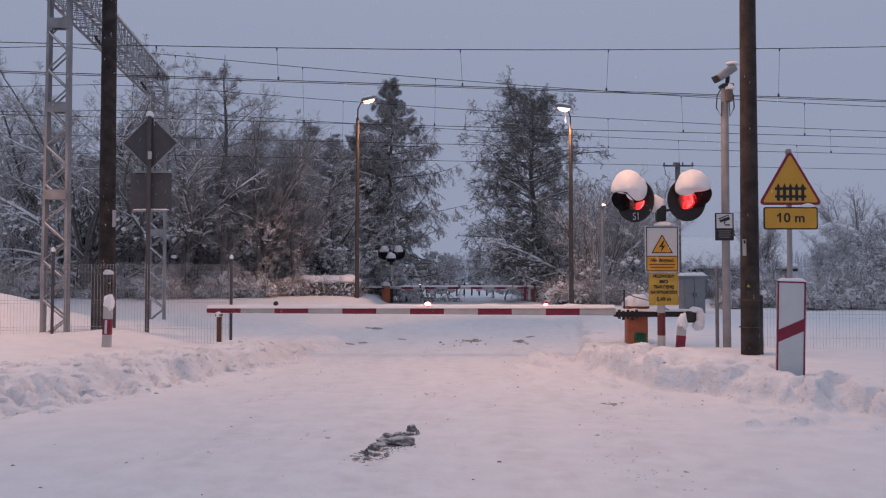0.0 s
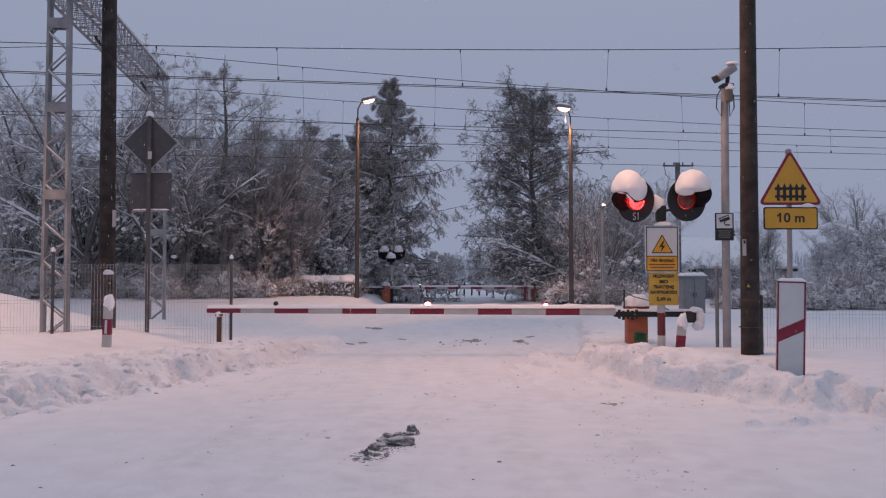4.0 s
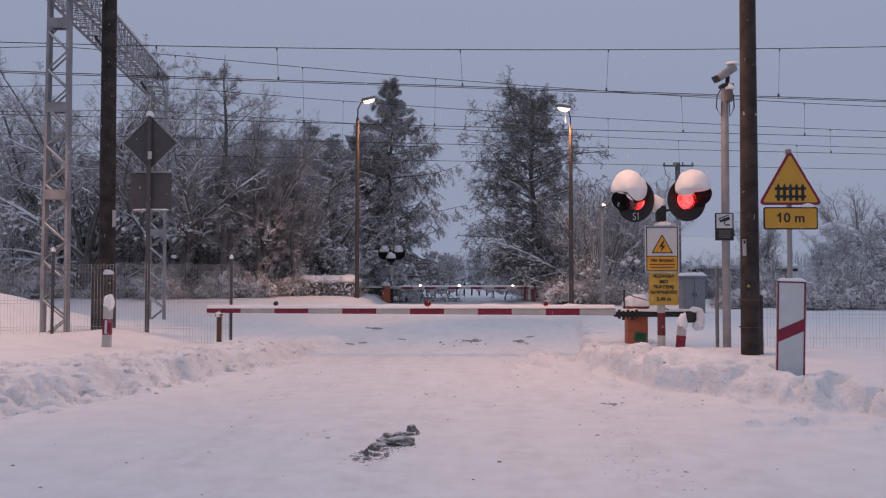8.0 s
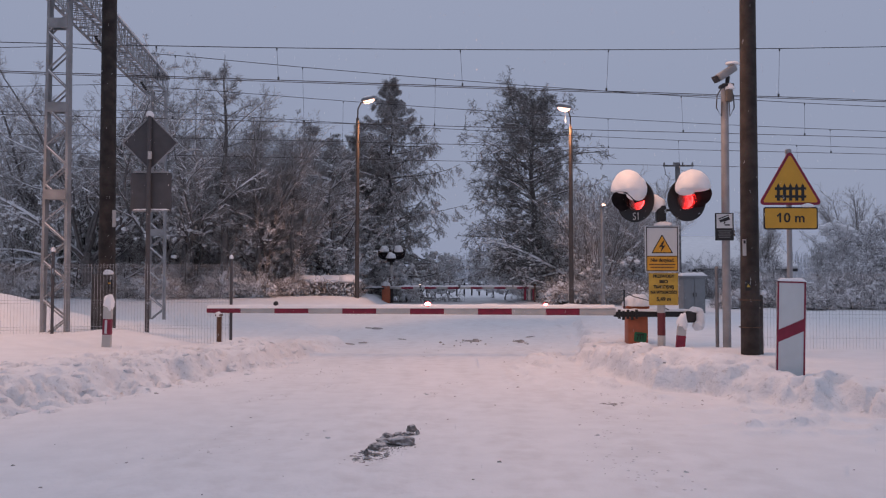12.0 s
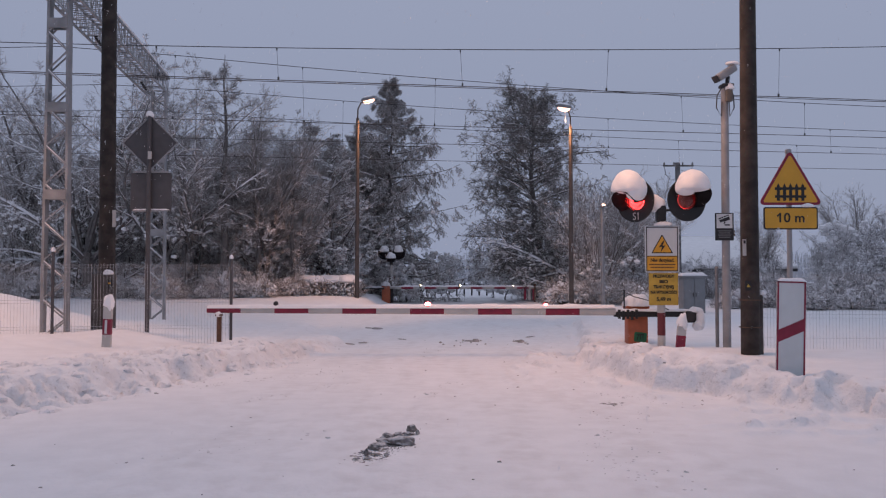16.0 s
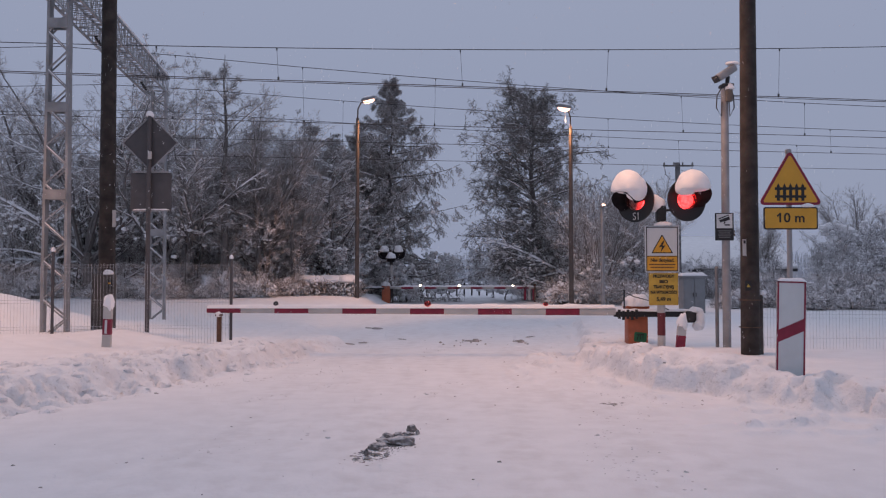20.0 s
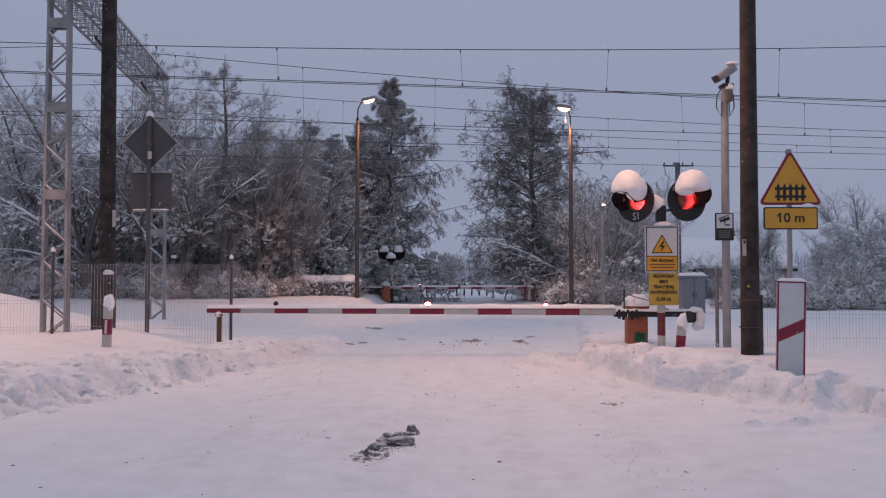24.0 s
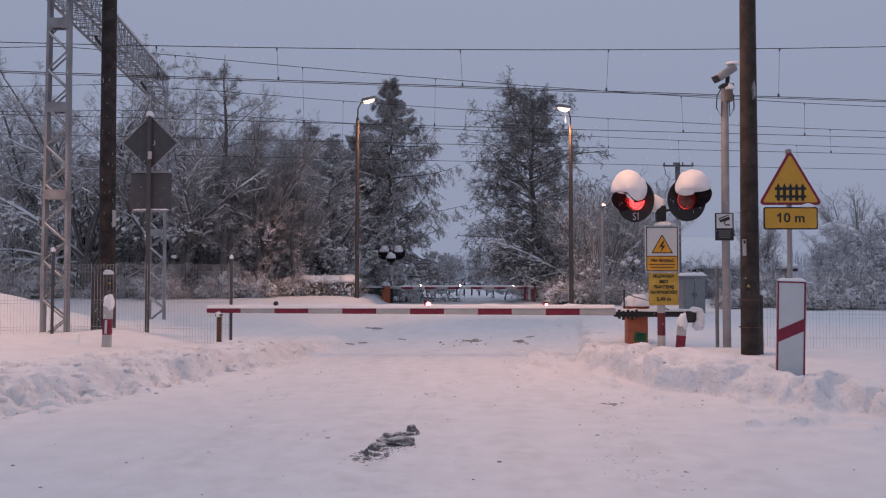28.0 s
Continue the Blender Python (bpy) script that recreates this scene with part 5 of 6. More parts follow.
def conifer(seed, h, width, base, droop, mat, label, dens=1.0, profile=0.72):
    """A larch or spruce: whorls of drooping boughs hung with twiggy sprays."""
    r = random.Random(seed)
    t = thing("conifer", pose(0, 0, 0), label, "tree", "trees behind the railway")
    part("trunk", Shape().rod([(0.05 * math.sin(i), 0.04 * math.cos(2 * i), h * i / 14) for i in range(15)], [max(0.015, 0.19 * (1 - i / 14)) for i in range(15)], 8), BARK, t)
    s = Shape()
    z = base
    while z < h * 0.985:
        f = (z - base) / (h - base)
        L0 = width * (1 - f) ** profile * (0.80 + 0.55 * noise.noise((z * 1.1, seed, 0))) + 0.20
        for _ in range(int(5 * dens) if f < 0.85 else 4):
            ang, L = r.uniform(0, 6.28), L0 * r.uniform(0.40, 1.22)
            d = Vector((math.cos(ang), math.sin(ang), r.uniform(0.05, 0.45)))
            p, n = Vector((0, 0, z + r.uniform(-0.15, 0.15))), 7
            rad = 0.018 + 0.010 * L
            for i in range(n):
                d = (d + Vector((r.gauss(0, 0.08), r.gauss(0, 0.08), -droop * (1.0 - 0.9 * i / n)))).normalized()
                q = p + d * (L / n)
                tube3(s, p, q, rad, rad * 0.8)
                rad *= 0.8
                for _ in range(int(3 * dens) + (1 if r.random() < 0.5 else 0)):
                    a = p.lerp(q, r.random())
                    sd = Vector((r.gauss(0, 0.5), r.gauss(0, 0.5), 0)) + d * 0.4 + Vector((0, 0, r.uniform(-1.3, 0.0)))
                    sd.normalize()
                    ln = r.uniform(0.22, 0.55) * (0.6 + 0.4 * min(1, L / 2))
                    m = a + sd * ln * 0.5
                    e = m + (sd + Vector((r.gauss(0, 0.2), r.gauss(0, 0.2), -0.35))).normalized() * ln * 0.5
                    tube3(s, a, m, 0.010, 0.020)
                    tube3(s, m, e, 0.020, 0.004)
                    for _ in range(2):
                        g = a.lerp(e, r.random())
                        tube3(s, g, g + Vector((r.gauss(0, 0.10), r.gauss(0, 0.10), r.gauss(-0.05, 0.08))), 0.011, 0.003)
                p = q
        z += r.uniform(0.16, 0.27)
    part("crown", s, mat, t, smooth=False)
    return t


def grow(s, sn, r, p, d, length, rad, level, k):
    """A limb that bends, tapers and branches by the habit k, with snow on its flatter stretches."""
    n = max(3 if level < 2 else 2, min(11, int(length / k["seg"][level])))
    step, r0 = length / n, rad
    curl = k["curl"][level]
    turn = Vector((r.gauss(0, curl), r.gauss(0, curl), r.gauss(0, curl * 0.7)))
    az, due = r.uniform(0, 6.28), r.random()
    bare = k["bare"][level]
    rate = k["kids"][level] / (n * (1 - bare)) if level < k["top"] else 0
    for i in range(n):
        if r.random() < 0.35:
            turn = Vector((r.gauss(0, curl), r.gauss(0, curl), r.gauss(0, curl * 0.7)))
        d = (d + turn + UP * k["lift"][level]).normalized()
        q = p + d * step
        f = (i + 1) / n
        r1 = max(k["tip"], r0 * (1 - 0.85 * f))
        tube3(s[0] if level == 0 or rad > 0.034 else s[1], p, q, rad, r1)
        if sn and level < 3 and abs(d.z) < 0.78 and r.random() < k["snow"][level]:
            fat = k["load"]
            tube3(sn, p + UP * rad * 0.8, q + UP * r1 * 0.8, rad * 0.7 + fat, r1 * 0.7 + fat)
        if rate and f > bare:
            due += rate
            a = d.orthogonal().normalized()
            b = d.cross(a)
            while due > 1:
                due -= 1
                az += 2.4 + r.gauss(0, 0.5)
                th = radians(r.gauss(k["fan"][level], 10))
                nd = d * math.cos(th) + (a * math.cos(az) + b * math.sin(az)) * math.sin(th) + UP * k["pull"][level]
                new_len = max(k["least"], k["ratio"][level] * length * (1.15 - k["fall"] * f) * r.uniform(0.55, 1.25))
                grow(s, sn, r, p.lerp(q, r.random()), nd.normalized(), new_len, max(k["tip"], r1 * 0.6), level + 1, k)
        p, rad = q, r1


def habit(**more):
    k = dict(seg=(0.42, 0.28, 0.2, 0.12), curl=(0.13, 0.17, 0.2, 0.2), lift=(0.03, 0.02, 0.01, 0.0), kids=(8, 6, 4, 0), bare=(0.2, 0.12, 0.05, 0), fan=(48, 48, 50, 50),
             pull=(0.1, 0.05, 0.0, 0), ratio=(0.5, 0.5, 0.5, 0.4), top=3, tip=0.006, least=0.16, fall=0.75, snow=(0.8, 0.45, 0.10), load=0.010)
    k.update(more)
    return k


def tufts_in(r, crown, count, low, high, size, flat=0.7):
    """Small caps of snow caught at random places of a crown between two heights."""
    c, left, tries = Shape(), count, 0
    while left and tries < 60 * count:
        tries += 1
        v = Vector(crown.v[r.randrange(len(crown.v))])
        if low < v.z < high and r.random() < 1.15 - (v.z - low) / (high - low):
            k = r.uniform(0.35, 1.0) * size * (1.9 if r.random() < 0.12 else 1.0)
            c.blob(v, (k * 1.1, k * 1.0, k * flat * 1.1), 6, 4, 0.8, 0.7, v.x * 7)
            left -= 1
    return c


def leader_tree(seed, h, shape, limbs, rise_low, rise_top, k, mat, label, name="bare_tree", trunk_r=0.17, base=0.1, crest=0.98, sway=0.10, lop=(0, 0), tufts=0, tuft_top=0.6, limb_r=0.013, even=0.6):
    """A tree with one stem to its top; shape gives the reach of its limbs by height."""
    r = random.Random(seed)
    t = thing(name, pose(0, 0, 0), label, "tree", "trees behind the railway")
    trunk, wood, crown, load = Shape(), Shape(), Shape(), Shape()
    line = [Vector((sway * math.sin(i * 0.9 + seed), sway * math.cos(i * 0.7 + seed), h * i / 16 - 0.2)) for i in range(17)]
    trunk.rod(line, [max(0.010, trunk_r * (1 - i / 16.3) ** 0.85) for i in range(17)], 8)
    fs, rs = zip(*shape)
    ang = r.uniform(0, 6.28)
    for j in range(limbs):
        f = base + (crest - base) * ((j + r.random()) / limbs)
        i = min(15, int(f * 16))
        p = line[i].lerp(line[i + 1], f * 16 - i)
        ang += 2.4 + r.gauss(0, 0.5)
        lump = min(1.2, 0.95 + 0.7 * noise.noise((math.cos(ang) * 0.9, math.sin(ang) * 0.9 + seed, f * 5)))
        reach = float(np.interp(f, fs, rs)) * lump * r.uniform(even, 1.05) * (1 + lop[0] * math.cos(ang - radians(lop[1])))
        up = rise_low + (rise_top - rise_low) * f + r.gauss(0, 0.16)
        d = Vector((math.cos(ang), math.sin(ang), up)).normalized()
        length = min(reach * math.sqrt(1 + up * up), (h - p.z) / max(d.z, 0.1) + 0.25)
        grow((wood, crown), load, r, p, d, length, 0.010 + limb_r * reach, 0, k)
    part("trunk", trunk, BARK, t)
    part("bough_wood", wood, BARK, t, smooth=False)["kind"] = "stuff"
    part("crown", crown, mat, t, smooth=False)
    part("branch_snow", load, SNOW, t, "lines of snow along the branches", smooth=False)["kind"] = "stuff"
    if tufts:
        part("snow_clump", tufts_in(r, crown, tufts, 0.2, h * tuft_top, 0.07), SNOW, t, "small tufts of snow in the lower boughs")["kind"] = "stuff"
    return t


def limbed_tree(seed, stems, length, k, mat, label, trunk_h=2.0, trunk_r=0.2, lean=0.5, tufts=0, tuft_top=4.0, name="bare_tree", group="trees behind the railway", foot=0.0):
    """A short bole, or a bare foot, from which several crooked stems rise."""
    r = random.Random(seed)
    t = thing(name, pose(0, 0, 0), label, "tree" if name == "bare_tree" else "shrub", group)
    wood, crown, load = Shape(), Shape(), Shape()
    if trunk_h:
        pts = [Vector((0.07 * math.sin(i * 1.3 + seed), 0.06 * math.cos(i * 1.7), trunk_h * i / 6 - 0.2)) for i in range(7)]
        part("trunk", Shape().rod(pts, [trunk_r * (1.1 - 0.05 * i) for i in range(7)], 8), BARK, t)
    for j in range(stems):
        ang = 6.28 * (j + r.uniform(-0.3, 0.3)) / stems
        out = lean * r.uniform(0.35, 1.15)
        p = pts[4 + j % 3].copy() if trunk_h else Vector((foot * r.gauss(0, 1), foot * r.gauss(0, 0.6), -0.15))
        d = Vector((math.cos(ang) * out, math.sin(ang) * out, 1)).normalized()
        if trunk_h:
            wood = Shape()
        grow((wood, crown), load, r, p, d, length * r.uniform(0.7, 1.12), trunk_r * r.uniform(0.42, 0.62), 0, k)
        if trunk_h:
            part("limb", wood, BARK, t, smooth=False)
    if not trunk_h:
        part("stem_wood", wood, BARK, t, smooth=False)["kind"] = "stuff"
    part("crown", crown, mat, t, smooth=False)
    part("branch_snow", load, SNOW, t, "lines of snow along the branches", smooth=False)["kind"] = "stuff"
    if tufts:
        part("snow_clump", tufts_in(r, crown, tufts, 0.1, tuft_top, 0.075), SNOW, t, "tufts of snow among the twigs")["kind"] = "stuff"
    return t


def shrub(seed, h, mat, stems=22, reach=0.9):
    r = random.Random(seed)
    t = thing("shrub", pose(0, 0, 0), "leafless shrub weighed down with snow", "shrub", "shrubs behind the railway")
    s, c = Shape(), Shape()
    for _ in range(stems):
        a = r.uniform(0, 6.28)
        d = Vector((math.cos(a) * reach, math.sin(a) * reach, r.uniform(0.7, 1.6))).normalized()
        sprout(s, r, Vector((r.gauss(0, 0.25), r.gauss(0, 0.2), -0.1)), d, h * r.uniform(0.6, 1.1), 0.022, 0, 2, -0.02, (2, 2, 2), 0.008)
    for k in range(330):
        a, q = r.uniform(0, 6.28), r.random() ** 0.6
        c.blob((math.cos(a) * q * h * 0.6, math.sin(a) * q * h * 0.5, h * r.uniform(0.3, 0.95) * (1 - 0.4 * q)), (r.uniform(0.03, 0.15), r.uniform(0.04, 0.12), r.uniform(0.04, 0.15)), 8, 5, 0.4, 0.4, k)
    for k in range(16):
        a, q = r.uniform(0, 6.28), r.uniform(0.25, 0.62)
        c.blob((math.cos(a) * q * h, math.sin(a) * q * h * 0.8, h * r.uniform(0.06, 0.42)), (r.uniform(0.10, 0.24), r.uniform(0.10, 0.2), r.uniform(0.08, 0.17)), 10, 7, 0.4, 0.7, k + 50)
    part("crown", s, mat, t, smooth=False)
    part("snow_tuft", c, SNOW, t, "small tufts of snow")["kind"] = "stuff"
    return t


def plant(kind, spots):
    """The first spot takes the thing itself, the others copies of it."""
    for i, (x, y, k, rz) in enumerate(spots):
        m = pose(x, y, floor_z(x, y) - 0.1, 0, 0, rz) @ Matrix.Scale(k, 4)
        if i == 0:
            kind.matrix_basis = m
        else:
            copy_thing(kind, m)


GNARLED = habit(seg=(0.6, 0.36, 0.26, 0.16), curl=(0.13, 0.17, 0.22, 0.2), lift=(0.055, 0.03, 0.01, 0), kids=(15, 11, 6, 0), bare=(0.22, 0.12, 0.05, 0), fan=(50, 50, 52, 50), ratio=(0.42, 0.42, 0.45, 0.4), tip=0.0065, snow=(0.95, 0.7, 0.2), load=0.017)
SLIM = habit(kids=(8, 5, 3, 0), fan=(40, 42, 44, 40), lift=(0.03, 0.04, 0.03, 0), curl=(0.11, 0.15, 0.17, 0.2), ratio=(0.42, 0.45, 0.5, 0.4), snow=(0.6, 0.45, 0.1), load=0.009)
HANGING = habit(seg=(0.4, 0.25, 0.2, 0.1), kids=(15, 8, 2, 0), curl=(0.07, 0.12, 0.15, 0.2), lift=(0.028, -0.06, -0.05, 0), bare=(0.10, 0.05, 0.0, 0), fan=(55, 45, 45, 45), pull=(-0.75, -0.7, -0.5, 0), ratio=(0.27, 0.5, 0.55, 0.4), fall=0.5, least=0.18, tip=0.0088, snow=(0.5, 0.12, 0.0), load=0.006)
AIRY = habit(seg=(0.5, 0.34, 0.24, 0.12), kids=(12, 7, 3, 0), curl=(0.11, 0.16, 0.2, 0.2), lift=(-0.015, -0.02, -0.02, 0), bare=(0.22, 0.12, 0.05, 0), fan=(48, 50, 52, 50), pull=(0.0, -0.12, -0.15, 0), ratio=(0.36, 0.42, 0.45, 0.4), fall=0.5, tip=0.0105, snow=(0.7, 0.3, 0.05), load=0.010)
THICKET = habit(seg=(0.5, 0.32, 0.22, 0.12), kids=(11, 6, 4, 0), curl=(0.09, 0.16, 0.2, 0.2), lift=(0.02, 0.03, 0.02, 0), bare=(0.12, 0.1, 0.05, 0), fan=(42, 42, 45, 45), ratio=(0.34, 0.45, 0.5, 0.4), snow=(0.95, 0.8, 0.35), load=0.021)

oak = limbed_tree(11, 6, 9.6, GNARLED, TWIG, "gnarled bare tree with snow along its crooked limbs", 2.2, 0.25, 0.75, 160, 4.0)
ash = limbed_tree(29, 5, 9.4, GNARLED, TWIG, "bare crooked tree with snow on its limbs", 2.0, 0.21, 0.50, 160, 4.0)
birch = leader_tree(61, 11.9, ((0, 1.0), (0.2, 1.8), (0.5, 2.3), (0.7, 1.9), (0.85, 1.0), (1, 0.3)), 36, 0.5, 0.9, SLIM, TWIG, "slim bare tree with a straight dark stem", trunk_r=0.21, base=0.10, sway=0.06, crest=0.93)
maple = limbed_tree(37, 9, 8.6, habit(kids=(18, 8, 4, 0), fan=(30, 34, 38, 40), lift=(0.05, 0.05, 0.03, 0), curl=(0.07, 0.12, 0.16, 0.2), ratio=(0.30, 0.45, 0.5, 0.4), fall=0.45, bare=(0.15, 0.1, 0.05, 0)), TWIG, "bare tree with upswept fan of fine branches", 2.4, 0.18, 0.34, 120, 3.5)
larch = leader_tree(3, 13.0, ((0, 3.9), (0.15, 4.1), (0.3, 3.9), (0.5, 3.7), (0.7, 2.55), (0.85, 1.15), (0.94, 0.42), (1, 0.1)), 112, -0.12, 0.30, HANGING, NEEDLE, "tall larch with drooping boughs and hanging twigs", "conifer", 0.2, 0.05, 0.985, 0.06, tufts=2000, tuft_top=0.45, even=0.82)
broad = leader_tree(8, 12.8, ((0, 2.8), (0.1, 3.7), (0.3, 4.2), (0.55, 3.9), (0.72, 3.4), (0.85, 2.7), (0.94, 1.8), (1, 0.7)), 98, 0.05, 0.9, AIRY, ALDER, "tall broad alder with open crown dusted with snow", trunk_r=0.29, lop=(0.2, 180), tufts=1400, tuft_top=0.5, limb_r=0.019, crest=0.96, even=0.75)
LOADED = habit(seg=(0.4, 0.3, 0.2, 0.12), kids=(11, 6, 3, 0), curl=(0.13, 0.17, 0.2, 0.2), lift=(-0.01, 0.0, 0.0, 0), bare=(0.15, 0.1, 0.05, 0), fan=(42, 45, 48, 45), pull=(0.05, 0, 0, 0), ratio=(0.40, 0.42, 0.5, 0.4), tip=0.009, snow=(0.97, 0.8, 0.35), load=0.032)
linden = leader_tree(71, 7.6, ((0, 1.6), (0.25, 3.0), (0.5, 3.2), (0.75, 2.4), (1, 0.6)), 24, 0.25, 0.8, LOADED, TWIG, "bare tree with thick lines of snow along its limbs", trunk_r=0.16, base=0.12, tufts=600, tuft_top=0.7, limb_r=0.022)
pine = conifer(15, 9.0, 2.3, 2.0, 0.05, NEEDLE, "dark pine with thin snow", 1.0)
thicket = limbed_tree(41, 15, 5.2, THICKET, TWIG, "thicket of thin bare stems weighed with snow", 0, 0.085, 0.55, 560, 3.0, "thicket", "thickets behind the railway", 0.5)
upright = limbed_tree(43, 16, 4.9, habit(kids=(9, 6, 3, 0), fan=(30, 34, 40, 40), lift=(0.03, 0.04, 0.02, 0), curl=(0.07, 0.12, 0.18, 0.2), ratio=(0.30, 0.5, 0.55, 0.4), fall=0.4, bare=(0.15, 0.1, 0.05, 0), snow=(0.5, 0.3, 0.05)), SHRUB, "fan of upright bare stems dusted with snow", 0, 0.07, 0.42, 500, 2.4, "thicket", "thickets behind the railway", 0.35)
bush = shrub(5, 1.5, SHRUB)
frosty = fork_tree(52, 0.9, 1.25, 5, FROST, 1.2, 0.10, 0.012, 620, 0.32, "frosted bare tree with clumps of snow")
frost_bush = shrub(9, 1.5, FROST_SHRUB, 26)
frost_fan = limbed_tree(47, 14, 4.6, habit(kids=(8, 6, 4, 0), fan=(32, 38, 42, 40), lift=(0.03, 0.04, 0.02, 0), curl=(0.08, 0.13, 0.18, 0.2), ratio=(0.36, 0.48, 0.5, 0.4), fall=0.45, bare=(0.2, 0.1, 0.05, 0), snow=(0.5, 0.4, 0.1), load=0.014), FROST_SHRUB, "frosted fan of bare stems with clumps of snow", 0, 0.06, 0.40, 620, 2.8, "thicket", "thickets behind the railway", 0.35)

plant(oak, [(-15.2, 33.8, 1.0, 10), (-20.4, 37.0, 0.86, 140), (-12.1, 34.4, 0.84, 250), (-24.5, 44, 1.0, 70), (-16.4, 52, 1.15, 310), (-8.4, 51, 0.95, 30), (-31, 52, 1.2, 120), (-17.3, 38.8, 1.02, 200)])
plant(ash, [(-11.0, 35.0, 0.84, 0), (-17.8, 41.5, 0.95, 100), (-9.6, 44, 0.9, 300), (-22.5, 50, 1.1, 50), (-6.0, 52, 0.9, 20), (-20.6, 43.5, 0.95, 200), (-26.5, 46, 1.05, 330), (-10.6, 45.2, 1.02, 40), (-5.6, 40.5, 0.80, 230), (-18.9, 37.6, 0.92, 310)])
plant(maple, [(-7.95, 35.6, 0.79, 0), (-8.9, 37.2, 0.80, 200), (-6.7, 37.6, 0.72, 310), (-7.2, 40.5, 0.84, 80), (-13.9, 41.6, 0.86, 160), (-5.2, 46.5, 0.95, 300), (20.3, 50, 0.58, 40), (26.8, 52, 0.80, 140), (21.8, 55, 0.66, 210), (-8.6, 47.5, 1.02, 20), (-10.2, 46.5, 1.06, 130), (-10.4, 49.0, 1.06, 240), (-7.0, 47.0, 0.98, 330), (-8.2, 36.6, 0.86, 120), (-10.6, 44.2, 1.0, 70)])
plant(birch, [(-9.6, 34.6, 0.92, 0), (-12.8, 41.5, 0.82, 80), (-8.4, 42.0, 0.80, 260), (-6.4, 44.5, 0.78, 20), (-4.6, 46.0, 0.86, 150), (-8.2, 35.4, 0.74, 200), (-11.2, 34.2, 0.70, 100), (-6.9, 36.2, 0.66, 320)])
plant(thicket, [(-6.4, 41.0, 0.95, 0), (-7.4, 43.0, 1.15, 310), (-9.0, 46.0, 1.3, 140), (-9.4, 48.0, 1.3, 10), (-20.6, 44.0, 1.2, 220), (-8.6, 39.5, 0.86, 60), (-5.4, 39.8, 0.80, 120), (-10.4, 39.4, 0.86, 180), (-21.0, 36.0, 0.85, 35), (-4.2, 43.0, 0.72, 200), (-11.4, 42.0, 0.95, 100), (-15.6, 51.5, 1.3, 160), (-19.4, 39.0, 1.15, 80), (-22.0, 40.0, 1.2, 260),
               (9.9, 43.5, 0.85, 150), (10.9, 46.5, 0.8, 20), (6.6, 46.0, 0.85, 200), (4.6, 42.8, 0.5, 260), (-24, 42, 1.1, 0), (-3.4, 47.5, 0.7, 80)])
plant(upright, [(7.7, 38.5, 1.02, 30), (8.9, 40.5, 1.10, 90), (10.0, 42.0, 1.0, 200), (11.4, 44.5, 0.85, 310), (6.9, 42.0, 0.95, 250), (8.3, 39.5, 0.9, 150), (9.6, 41.0, 1.0, 20), (7.2, 40.2, 0.85, 75), (8.0, 41.5, 1.2, 20), (9.4, 43.5, 1.25, 110), (10.6, 43.0, 1.1, 240), (6.4, 44.0, 1.2, 190), (-13.6, 36.0, 0.65, 260), (-18.8, 35.2, 0.8, 60)])
plant(larch, [(-2.95, 44.5, 1.0, 0), (-4.9, 46.5, 0.80, 120)])
plant(broad, [(5.05, 44.5, 0.92, 0)])
plant(linden, [(-5.6, 39.3, 0.98, 0), (-7.4, 38.0, 0.86, 130), (-4.7, 43.4, 0.72, 220), (-11.4, 37.4, 0.85, 60), (-17.4, 38.0, 0.9, 20), (9.2, 43.0, 0.75, 170), (-8.9, 36.2, 0.7, 200), (-10.2, 39.6, 0.95, 310)])
plant(pine, [(-6.95, 41.2, 1.02, 0), (-5.9, 45.0, 0.95, 90), (-6.8, 48.0, 1.05, 200)])
plant(bush, [(-20.5 + 0.62 * i + rng.uniform(-0.3, 0.3), 33.6 + rng.uniform(-0.9, 2.2), rng.uniform(0.55, 0.95), rng.uniform(0, 360)) for i in range(23)]
      + [(-17.5 + 1.1 * i + rng.uniform(-0.3, 0.3), 36.6 + rng.uniform(-0.5, 1.5), rng.uniform(1.15, 1.7), rng.uniform(0, 360)) for i in range(9)]
      + [(5.6 + 0.8 * i, 36.5 + rng.uniform(-1, 2.0), rng.uniform(0.7, 1.1), rng.uniform(0, 360)) for i in range(8)])
plant(frosty, [(24.5, 50, 1.0, 60), (28.5, 47, 0.75, 120), (19.6, 48, 0.5, 200), (22.8, 43, 0.45, 310), (30.5, 52, 1.2, 20), (14.6, 50, 0.45, 90), (26.0, 41.5, 0.5, 170), (13.2, 44, 0.32, 270), (-1.3, 46.5, 0.62, 40), (-0.5, 51, 0.62, 130), (-3.0, 43.6, 0.50, 220), (3.7, 47.0, 0.55, 100), (3.3, 52, 0.6, 300), (5.2, 43.2, 0.42, 15), (7.6, 42.5, 0.45, 190), (-4.8, 42.2, 0.5, 75), (-6.9, 40.4, 0.5, 255), (-2.0, 43.2, 0.46, 330), (-3.9, 43.0, 0.5, 140), (8.0, 41.0, 0.5, 65), (9.3, 42.5, 0.55, 145), (10.4, 45.0, 0.6, 285)])
plant(frost_fan, [(24.2, 44, 1.0, 0), (21.6, 45, 0.8, 70), (26.4, 43, 0.95, 150), (18.6, 44, 0.55, 210), (23.0, 39.5, 0.6, 300), (16.4, 45, 0.5, 30), (27.6, 40, 0.7, 120), (20.4, 40, 0.5, 260), (25.4, 37.5, 0.55, 10), (14.6, 44, 0.5, 95)])
